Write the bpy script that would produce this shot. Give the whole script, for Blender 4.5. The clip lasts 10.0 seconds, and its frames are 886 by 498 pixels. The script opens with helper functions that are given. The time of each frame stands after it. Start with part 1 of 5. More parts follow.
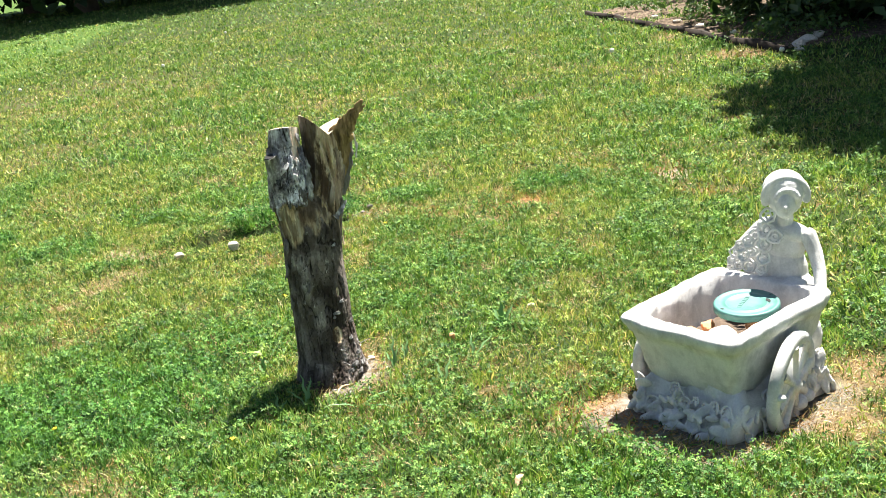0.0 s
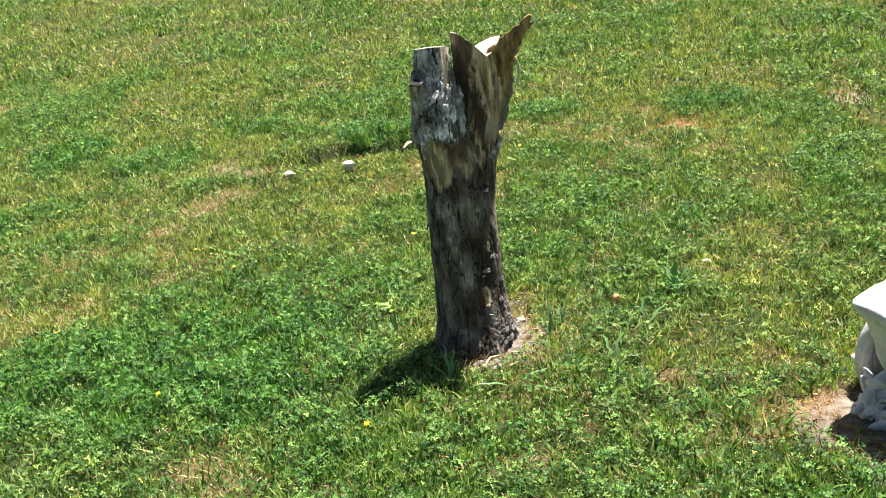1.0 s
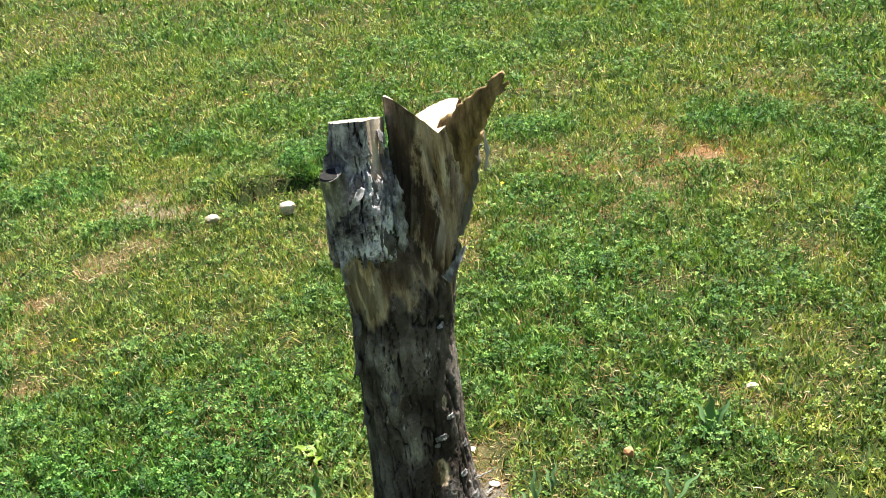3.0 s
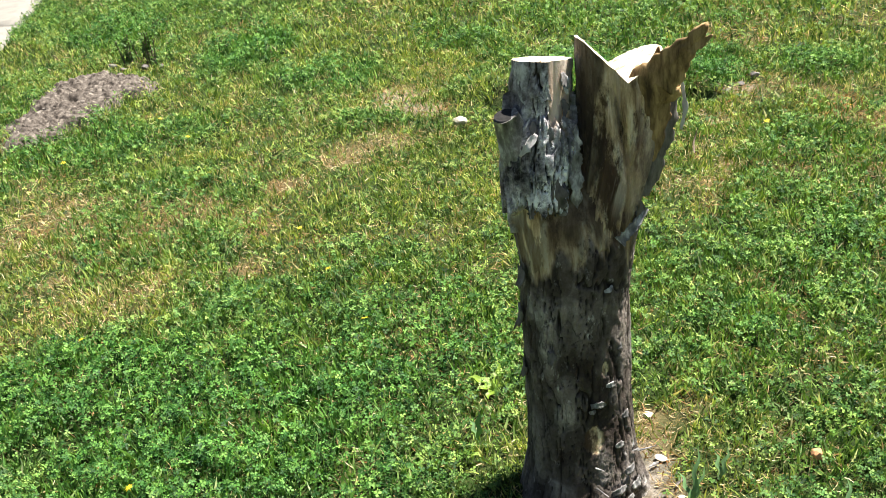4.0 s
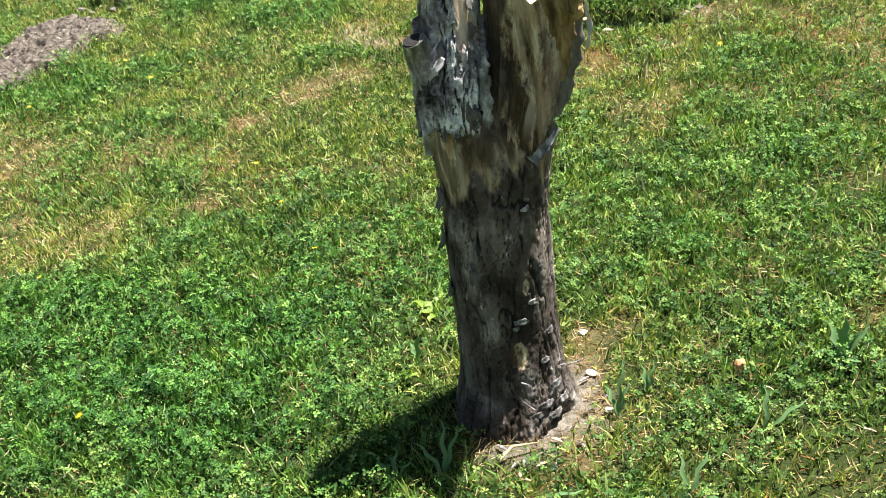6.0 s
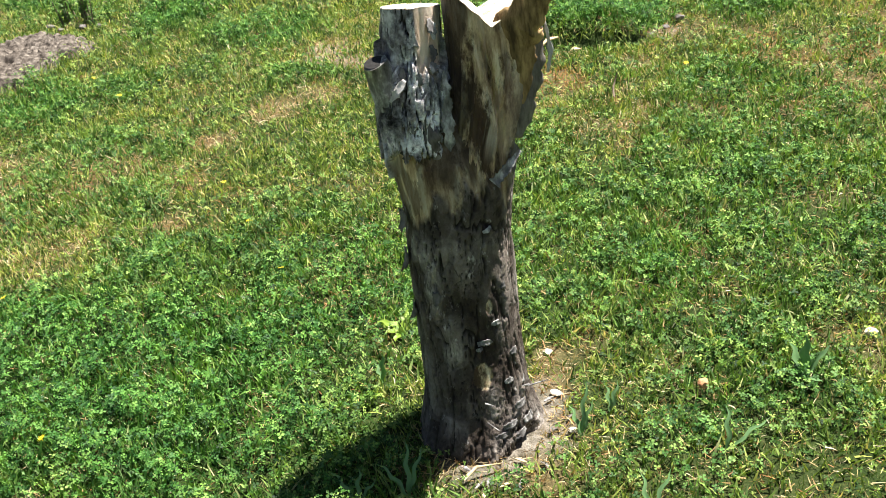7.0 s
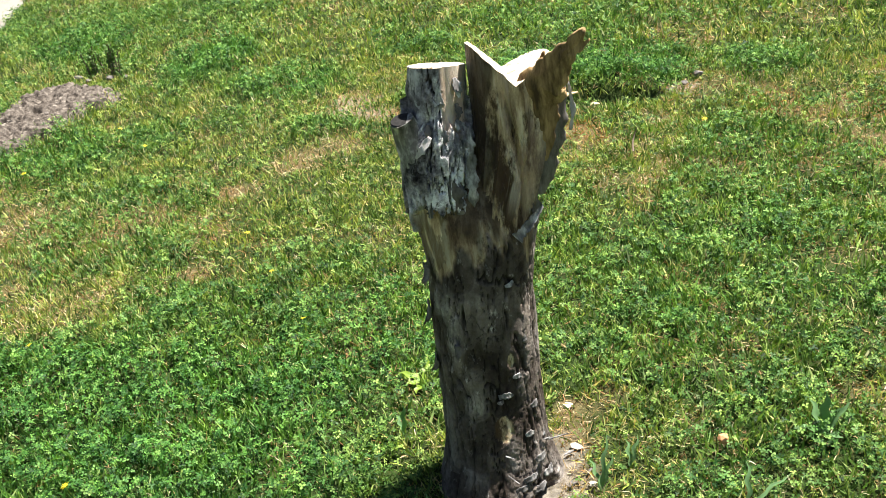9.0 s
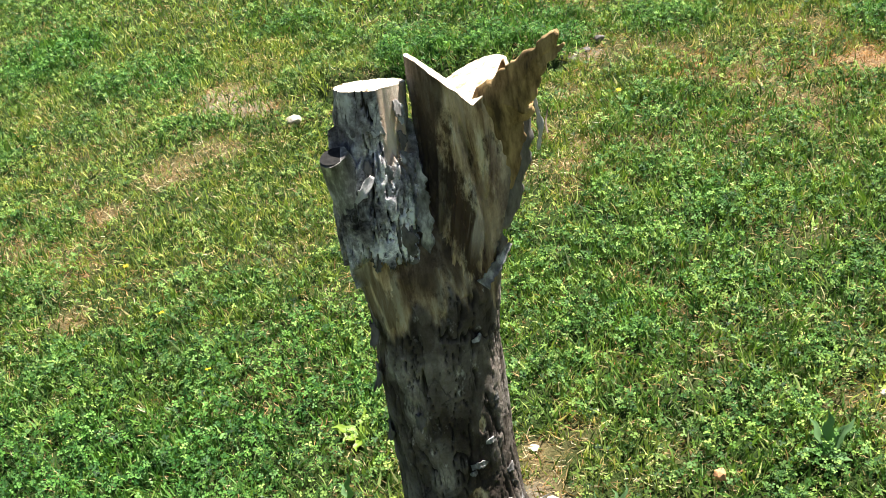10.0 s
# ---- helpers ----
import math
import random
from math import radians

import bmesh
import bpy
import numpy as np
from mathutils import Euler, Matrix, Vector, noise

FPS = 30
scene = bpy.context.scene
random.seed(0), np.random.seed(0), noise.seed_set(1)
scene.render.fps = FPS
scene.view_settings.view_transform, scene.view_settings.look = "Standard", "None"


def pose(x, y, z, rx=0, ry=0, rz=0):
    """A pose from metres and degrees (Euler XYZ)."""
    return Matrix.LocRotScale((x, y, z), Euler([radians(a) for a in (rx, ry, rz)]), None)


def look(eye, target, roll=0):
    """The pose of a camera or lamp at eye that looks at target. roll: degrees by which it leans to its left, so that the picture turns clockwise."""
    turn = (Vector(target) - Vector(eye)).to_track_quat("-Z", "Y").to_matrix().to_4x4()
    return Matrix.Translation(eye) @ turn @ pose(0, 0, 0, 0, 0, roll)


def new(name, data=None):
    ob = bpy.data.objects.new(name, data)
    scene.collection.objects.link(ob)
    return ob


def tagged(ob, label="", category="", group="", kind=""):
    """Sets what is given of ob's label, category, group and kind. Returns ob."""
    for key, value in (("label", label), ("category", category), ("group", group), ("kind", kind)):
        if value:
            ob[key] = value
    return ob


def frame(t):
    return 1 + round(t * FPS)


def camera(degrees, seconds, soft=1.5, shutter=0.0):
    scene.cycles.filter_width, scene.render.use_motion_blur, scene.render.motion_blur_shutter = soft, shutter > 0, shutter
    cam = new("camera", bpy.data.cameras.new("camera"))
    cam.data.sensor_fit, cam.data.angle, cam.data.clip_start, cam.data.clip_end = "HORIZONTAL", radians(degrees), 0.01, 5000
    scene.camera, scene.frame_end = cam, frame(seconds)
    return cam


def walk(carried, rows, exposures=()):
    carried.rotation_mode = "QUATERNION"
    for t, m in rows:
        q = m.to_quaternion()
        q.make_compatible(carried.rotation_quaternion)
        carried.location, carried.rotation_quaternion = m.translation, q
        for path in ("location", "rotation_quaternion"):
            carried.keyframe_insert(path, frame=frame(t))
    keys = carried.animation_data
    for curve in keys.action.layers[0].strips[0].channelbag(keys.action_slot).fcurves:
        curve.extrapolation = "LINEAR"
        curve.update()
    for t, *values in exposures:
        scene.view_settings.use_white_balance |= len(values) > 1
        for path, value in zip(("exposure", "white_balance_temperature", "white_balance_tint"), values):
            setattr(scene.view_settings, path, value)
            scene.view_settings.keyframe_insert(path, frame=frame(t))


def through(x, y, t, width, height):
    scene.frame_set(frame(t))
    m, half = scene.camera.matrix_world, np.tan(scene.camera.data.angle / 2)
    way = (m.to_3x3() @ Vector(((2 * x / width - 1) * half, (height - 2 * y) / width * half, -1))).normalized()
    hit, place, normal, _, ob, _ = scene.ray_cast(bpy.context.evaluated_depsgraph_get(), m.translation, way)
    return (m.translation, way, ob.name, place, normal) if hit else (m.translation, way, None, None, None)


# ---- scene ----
cam = camera(44.0, 10.0, soft=0.8)


PATH = [
    (0, (0.199, -3.434, 1.41), (0.294, -1.525, 0.821), -8.0),
    (0.5, (0.068, -3.085, 1.409), (0.139, -1.238, 0.644), -7.4),
    (1, (0.004, -2.82, 1.414), (-0.073, -0.971, 0.656), -7.6),
    (1.5, (-0.108, -2.568, 1.435), (-0.193, -0.722, 0.67), -6.9),
    (2, (-0.247, -2.29, 1.436), (-0.097, -0.433, 0.708), -10.0),
    (2.2, (-0.192, -2.192, 1.428), (-0.082, -0.356, 0.641), -10.4),
    (3.3, (0.2, -1.706, 1.39), (-0.022, 0.07, 0.497), -7.7),
    (3.5, (0.228, -1.664, 1.391), (-0.128, 0.044, 0.413), -8.7),
    (4, (0.341, -1.623, 1.404), (-0.299, 0.014, 0.448), -8.2),
    (4.5, (0.444, -1.645, 1.405), (-0.231, -0.016, 0.462), -9.6),
    (5, (0.477, -1.648, 1.395), (-0.213, -0.031, 0.441), -9.1),
    (5.5, (0.485, -1.623, 1.386), (-0.183, -0.047, 0.35), -10.0),
    (5.7, (0.492, -1.634, 1.382), (-0.174, -0.063, 0.338), -10.5),
    (6.8, (0.515, -1.625, 1.39), (-0.086, -0.036, 0.334), -9.3),
    (7, (0.522, -1.623, 1.391), (-0.089, -0.022, 0.36), -9.7),
    (7.5, (0.524, -1.644, 1.406), (-0.106, -0.007, 0.445), -9.4),
    (8, (0.522, -1.659, 1.411), (-0.118, -0.025, 0.452), -9.2),
    (8.5, (0.521, -1.63, 1.405), (-0.115, 0.016, 0.463), -9.1),
    (9, (0.519, -1.644, 1.414), (-0.122, -0.005, 0.463), -9.4),
    (9.5, (0.436, -1.566, 1.399), (-0.105, 0.065, 0.376), -9.8),
    (10, (0.298, -1.326, 1.393), (-0.101, 0.323, 0.334), -11.0),
]
walk(cam, [(t, look(eye, target, roll)) for t, eye, target, roll in PATH],
     exposures=[(0.0, 2.01), (0.5, 1.79), (1.0, 1.65), (2.0, 1.58), (3.5, 1.56), (10.0, 1.56)])
SUN_DIR = Vector((0.315, 0.355, 1.0)).normalized()

# ---- sky and sun ----
world = bpy.data.worlds.new("sky")
scene.world = world
world.use_nodes = True
wt = world.node_tree
sky = wt.nodes.new("ShaderNodeTexSky")
sky.sky_type, sky.sun_disc = "NISHITA", False
sky.sun_elevation = math.asin(SUN_DIR.z)
sky.sun_rotation = math.atan2(SUN_DIR.x, SUN_DIR.y)
wt.links.new(sky.outputs[0], wt.nodes["Background"].inputs[0])
wt.nodes["Background"].inputs[1].default_value = 0.03
sun = new("sun", bpy.data.lights.new("sun", "SUN"))
sun.data.energy, sun.data.angle, sun.data.color = 5.0, radians(0.53), (1.0, 0.955, 0.88)
sun.matrix_world = look(SUN_DIR * 30, (0, 0, 0))

# ---- numeric noise ----
rng = np.random.default_rng(7)


def _hash(ix, iy, iz):
    h = (ix * 374761393 + iy * 668265263 + iz * 2147483647) & 0xFFFFFFFF
    h = ((h ^ (h >> 13)) * 1274126177) & 0xFFFFFFFF
    return ((h ^ (h >> 16)) & 0xFFFF) / 65535.0


def vnoise(x, y, z=0.0):
    """Smooth value noise, 0 to 1, on arrays."""
    x, y, z = np.broadcast_arrays(np.asarray(x, float), np.asarray(y, float), np.asarray(z, float))
    fx, fy, fz = np.floor(x), np.floor(y), np.floor(z)
    ix, iy, iz = fx.astype(np.int64), fy.astype(np.int64), fz.astype(np.int64)
    tx, ty, tz = x - fx, y - fy, z - fz
    tx, ty, tz = tx * tx * (3 - 2 * tx), ty * ty * (3 - 2 * ty), tz * tz * (3 - 2 * tz)
    out = 0.0
    for dx in (0, 1):
        for dy in (0, 1):
            for dz in (0, 1):
                wgt = (tx if dx else 1 - tx) * (ty if dy else 1 - ty) * (tz if dz else 1 - tz)
                out = out + wgt * _hash(ix + dx, iy + dy, iz + dz)
    return out


def fbm(x, y, z=0.0, octaves=4):
    out, amp, tot = 0.0, 1.0, 0.0
    for k in range(octaves):
        out = out + amp * vnoise(x * 2 ** k + 17 * k, y * 2 ** k + 5 * k, np.asarray(z) * 2 ** k)
        tot += amp
        amp *= 0.5
    return out / tot


def smooth(a, b, v):
    t = np.clip((v - a) / (b - a), 0, 1)
    return t * t * (3 - 2 * t)


# ---- mesh helpers ----
def mesh_of(name, verts, faces, material=None, shade=True, attrs=None):
    """A mesh from arrays; faces is (m, k) with one k, or a list of such arrays."""
    me = bpy.data.meshes.new(name)
    groups = faces if isinstance(faces, list) else [faces]
    groups = [np.asarray(g, np.int32) for g in groups if len(g)]
    verts = np.asarray(verts, np.float32)
    me.vertices.add(len(verts))
    me.vertices.foreach_set("co", verts.ravel())
    loops = np.concatenate([g.ravel() for g in groups])
    counts = np.concatenate([np.full(len(g), g.shape[1]) for g in groups])
    me.loops.add(len(loops))
    me.loops.foreach_set("vertex_index", loops)
    me.polygons.add(len(counts))
    me.polygons.foreach_set("loop_start", np.r_[0, np.cumsum(counts)[:-1]].astype(np.int32))
    me.update(calc_edges=True)
    if shade:
        me.polygons.foreach_set("use_smooth", np.ones(len(counts), bool))
    for key, val in (attrs or {}).items():
        at = me.attributes.new(key, "FLOAT", "POINT")
        at.data.foreach_set("value", np.asarray(val, np.float32).ravel())
    if material:
        me.materials.append(material)
    return me


def part(name, bm, material, parent, label="", shade=True):
    """Links a bmesh or a mesh as one object under a thing or a part."""
    if isinstance(bm, bmesh.types.BMesh):
        me = bpy.data.meshes.new(name)
        bm.to_mesh(me)
        bm.free()
        if shade:
            for p in me.polygons:
                p.use_smooth = True
    else:
        me = bm
    if material and not me.materials:
        me.materials.append(material)
    ob = new(name, me)
    ob.parent = parent
    return tagged(ob, label)


def empty(name, m, label, category, group=""):
    ob = new(name)
    ob.empty_display_size = 0.05
    ob.matrix_world = m
    return tagged(ob, label, category, group)


def grid_faces(nu, nv, closed=False):
    """Quads of a grid with nv rows of nu vertices."""
    i = np.arange(nu if closed else nu - 1)
    j = np.arange(nv - 1)[:, None]
    a = j * nu + i
    b = j * nu + (i + 1) % nu
    return np.stack([a, b, b + nu, a + nu], -1).reshape(-1, 4)


def tube_mesh(name, pts, radii, material, seg=8, rough=0.0):
    """A round tapered limb through points."""
    pts = [Vector(p) for p in pts]
    verts = []
    for i, p in enumerate(pts):
        d = (pts[min(i + 1, len(pts) - 1)] - pts[max(i - 1, 0)]).normalized()
        side = d.cross(Vector((0.31, 0.12, 0.94)))
        side = side.normalized() if side.length > 1e-3 else Vector((1, 0, 0))
        up = side.cross(d)
        for k in range(seg):
            a = 2 * math.pi * k / seg
            r = radii[i] * (1 + rough * (random.random() - 0.5))
            verts.append(p + side * math.cos(a) * r + up * math.sin(a) * r)
    n = len(pts)
    verts += [pts[0], pts[-1]]
    caps = [(k, (k + 1) % seg, n * seg) for k in range(seg)] + [((n - 1) * seg + (k + 1) % seg, (n - 1) * seg + k, n * seg + 1) for k in range(seg)]
    return mesh_of(name, verts, [grid_faces(seg, n, True), np.array(caps)], material)


def merge(name, meshes, material):
    """Several (vertices, faces) joined into one mesh."""
    vs, fs, base = [], [], 0
    for v, f in meshes:
        vs.append(np.asarray(v, float))
        fs.append(np.asarray(f) + base)
        base += len(v)
    kinds = sorted({f.shape[1] for f in fs})
    return mesh_of(name, np.concatenate(vs), [np.concatenate([f for f in fs if f.shape[1] == k]) for k in kinds], material)


def arrays_of(bm):
    bmesh.ops.triangulate(bm, faces=bm.faces)
    bm.verts.index_update()
    v = np.array([p.co[:] for p in bm.verts])
    f = np.array([[q.index for q in p.verts] for p in bm.faces])
    bm.free()
    return v, f


def lump(radius, squash, seed, rough=0.25, sub=3, faceted=0.0):
    """An irregular stone."""
    bm = bmesh.new()
    bmesh.ops.create_icosphere(bm, subdivisions=sub, radius=1)
    co = np.array([p.co[:] for p in bm.verts])
    n = fbm(co[:, 0] * 1.3 + seed * 3.1, co[:, 1] * 1.3 + seed, co[:, 2] * 1.3 + 9, 4)
    r = 1 + rough * (n - 0.5) * 2
    if faceted:
        dirs = np.random.default_rng(seed).normal(size=(13, 3))
        dirs /= np.linalg.norm(dirs, axis=1)[:, None]
        cut = np.min(np.where(co @ dirs.T > 0.05, (1 - faceted * 0.55) / np.maximum(co @ dirs.T, 0.05), 9), axis=1)
        r = np.minimum(r, cut)
    co = co * r[:, None] * np.array([radius, radius * 0.8, radius * squash])
    for p, c in zip(bm.verts, co):
        p.co = c
    return bm


# ---- materials ----
def base_material(name, rough=0.8, spec=0.3):
    m = bpy.data.materials.new(name)
    m.use_nodes = True
    nt = m.node_tree
    b = nt.nodes["Principled BSDF"]
    b.inputs["Roughness"].default_value = rough
    b.inputs["Specular IOR Level"].default_value = spec
    return m, nt, b


def noise_node(nt, scale, detail=5.0, rough=0.6, stretch=None, coord="Object"):
    tc = nt.nodes.new("ShaderNodeTexCoord")
    n = nt.nodes.new("ShaderNodeTexNoise")
    n.inputs["Scale"].default_value, n.inputs["Detail"].default_value, n.inputs["Roughness"].default_value = scale, detail, rough
    if stretch:
        mp = nt.nodes.new("ShaderNodeMapping")
        mp.inputs["Scale"].default_value = stretch
        nt.links.new(tc.outputs[coord], mp.inputs[0])
        nt.links.new(mp.outputs[0], n.inputs[0])
    else:
        nt.links.new(tc.outputs[coord], n.inputs[0])
    return n.outputs["Fac"]


def ramp(nt, fac, stops):
    r = nt.nodes.new("ShaderNodeValToRGB")
    while len(r.color_ramp.elements) < len(stops):
        r.color_ramp.elements.new(0.5)
    for e, (p, c) in zip(r.color_ramp.elements, stops):
        e.position, e.color = p, (*c, 1)
    nt.links.new(fac, r.inputs[0])
    return r.outputs[0]


def mix(nt, fac, a, b, kind="MIX"):
    m = nt.nodes.new("ShaderNodeMix")
    m.data_type, m.blend_type = "RGBA", kind
    for val, sock in ((fac, m.inputs[0]), (a, m.inputs[6]), (b, m.inputs[7])):
        if isinstance(val, (int, float)):
            sock.default_value = val
        elif isinstance(val, tuple):
            sock.default_value = (*val, 1)
        else:
            nt.links.new(val, sock)
    return m.outputs[2]


def maths(nt, op, a, b=0.0, clamp=False):
    m = nt.nodes.new("ShaderNodeMath")
    m.operation, m.use_clamp = op, clamp
    for val, sock in ((a, m.inputs[0]), (b, m.inputs[1])):
        if isinstance(val, (int, float)):
            sock.default_value = val
        else:
            nt.links.new(val, sock)
    return m.outputs[0]


def bump(nt, b, height, strength=0.4, dist=0.004):
    n = nt.nodes.new("ShaderNodeBump")
    n.inputs["Strength"].default_value, n.inputs["Distance"].default_value = strength, dist
    nt.links.new(height, n.inputs["Height"])
    nt.links.new(n.outputs[0], b.inputs["Normal"])


def attr(nt, name):
    n = nt.nodes.new("ShaderNodeAttribute")
    n.attribute_name = name
    return n.outputs["Fac"]


def island(nt):
    return nt.nodes.new("ShaderNodeNewGeometry").outputs["Random Per Island"]


def leaf_material(name, stops, rough=0.5, through=0.35, patch=1.3, patch_tint=(1.0, 1.0, 1.0), spec=0.35, lush=None, tufts=0.0):
    """Foliage: each leaf of its own tone, drifting in patches, with light passing through."""
    m, nt, b = base_material(name, rough, spec)
    col = ramp(nt, island(nt), stops)
    drift = ramp(nt, noise_node(nt, patch, 3.0), [(0.35, (1, 1, 1)), (0.65, patch_tint)])
    col = mix(nt, 1.0, col, drift, "MULTIPLY")
    if tufts:
        tone = ramp(nt, noise_node(nt, tufts, 2.0), [(0.36, (0.42, 0.52, 0.5)), (0.5, (1.04, 1.04, 1.04)), (0.64, (1.45, 1.32, 1.2))])
        col = mix(nt, 1.0, col, tone, "MULTIPLY")
    if lush:
        col = mix(nt, 1.0, col, ramp(nt, attr(nt, "lush"), [(0.0, lush[0]), (0.5, (1, 1, 1)), (1.0, lush[1])]), "MULTIPLY")
    nt.links.new(col, b.inputs["Base Color"])
    tr = nt.nodes.new("ShaderNodeBsdfTranslucent")
    nt.links.new(mix(nt, 1.0, col, (1.0, 1.05, 0.55), "MULTIPLY"), tr.inputs[0])
    ms = nt.nodes.new("ShaderNodeMixShader")
    ms.inputs[0].default_value = through
    nt.links.new(b.outputs[0], ms.inputs[1])
    nt.links.new(tr.outputs[0], ms.inputs[2])
    nt.links.new(ms.outputs[0], nt.nodes["Material Output"].inputs[0])
    return m


def soil_material():
    m, nt, b = base_material("soil_and_thatch", 0.95, 0.1)
    fine, mid = noise_node(nt, 160, 6, 0.7), noise_node(nt, 22, 5, 0.65)
    thatch = ramp(nt, fine, [(0.3, (0.012, 0.018, 0.006)), (0.5, (0.03, 0.045, 0.012)), (0.74, (0.12, 0.115, 0.045))])
    damp = ramp(nt, mid, [(0.35, (0.01, 0.026, 0.006)), (0.65, (0.034, 0.06, 0.014))])
    bare = ramp(nt, fine, [(0.3, (0.09, 0.058, 0.034)), (0.52, (0.25, 0.165, 0.09)), (0.78, (0.48, 0.36, 0.22))])
    col = mix(nt, maths(nt, "MULTIPLY", maths(nt, "POWER", attr(nt, "dry"), 2.8), 0.85), mix(nt, 0.55, thatch, damp), bare)
    turf = ramp(nt, noise_node(nt, 35, 8, 0.75), [(0.35, (0.02, 0.05, 0.012)), (0.5, (0.055, 0.105, 0.022)), (0.68, (0.13, 0.16, 0.045))])
    col = mix(nt, attr(nt, "turf"), col, turf)
    col = mix(nt, attr(nt, "dirt"), col, ramp(nt, noise_node(nt, 45, 6, 0.7), [(0.34, (0.06, 0.05, 0.042)), (0.48, (0.2, 0.173, 0.15)), (0.68, (0.4, 0.36, 0.315))]))
    nt.links.new(col, b.inputs["Base Color"])
    bump(nt, b, maths(nt, "ADD", fine, maths(nt, "MULTIPLY", mid, 1.5)), 0.8, 0.006)
    return m


def concrete_material(name, tone, dark, stain):
    m, nt, b = base_material(name, 0.85, 0.25)
    fine, mid = noise_node(nt, 180, 5, 0.6), noise_node(nt, 14, 6, 0.65)
    col = ramp(nt, mid, [(0.3, dark), (0.52, tone), (0.8, tuple(min(1, c * 1.08) for c in tone))])
    col = mix(nt, maths(nt, "MULTIPLY", ramp(nt, noise_node(nt, 6, 6, 0.7, (1, 1, 0.45)), [(0.5, (0, 0, 0)), (0.68, (1, 1, 1))]), 0.55), col, stain)
    col = mix(nt, 0.18, col, ramp(nt, fine, [(0.3, (0.2, 0.2, 0.19)), (0.7, (1, 1, 1))]), "MULTIPLY")
    nt.links.new(col, b.inputs["Base Color"])
    bump(nt, b, maths(nt, "ADD", fine, mid), 0.45, 0.003)
    return m


def plate_cells(nt, scale, stretch, warp):
    """Irregular plates: the distance to the nearest seam, and a tone for each plate."""
    tc = nt.nodes.new("ShaderNodeTexCoord")
    mp = nt.nodes.new("ShaderNodeMapping")
    mp.inputs["Scale"].default_value = stretch
    nt.links.new(tc.outputs["Object"], mp.inputs[0])
    wob = nt.nodes.new("ShaderNodeTexNoise")
    wob.inputs["Scale"].default_value, wob.inputs["Detail"].default_value = scale * 0.6, 4.0
    nt.links.new(mp.outputs[0], wob.inputs[0])
    add = nt.nodes.new("ShaderNodeVectorMath")
    add.operation = "MULTIPLY_ADD"
    nt.links.new(wob.outputs["Color"], add.inputs[0])
    add.inputs[1].default_value = (warp / 10, warp / 10, warp / 10)
    nt.links.new(mp.outputs[0], add.inputs[2])
    outs = []
    for feature, key in (("DISTANCE_TO_EDGE", "Distance"), ("F1", "Color")):
        vor = nt.nodes.new("ShaderNodeTexVoronoi")
        vor.feature = feature
        vor.inputs["Scale"].default_value = scale
        nt.links.new(add.outputs[0], vor.inputs["Vector"])
        outs.append(vor.outputs[key])
    split = nt.nodes.new("ShaderNodeSeparateColor")
    nt.links.new(outs[1], split.inputs[0])
    return outs[0], split.outputs[0]


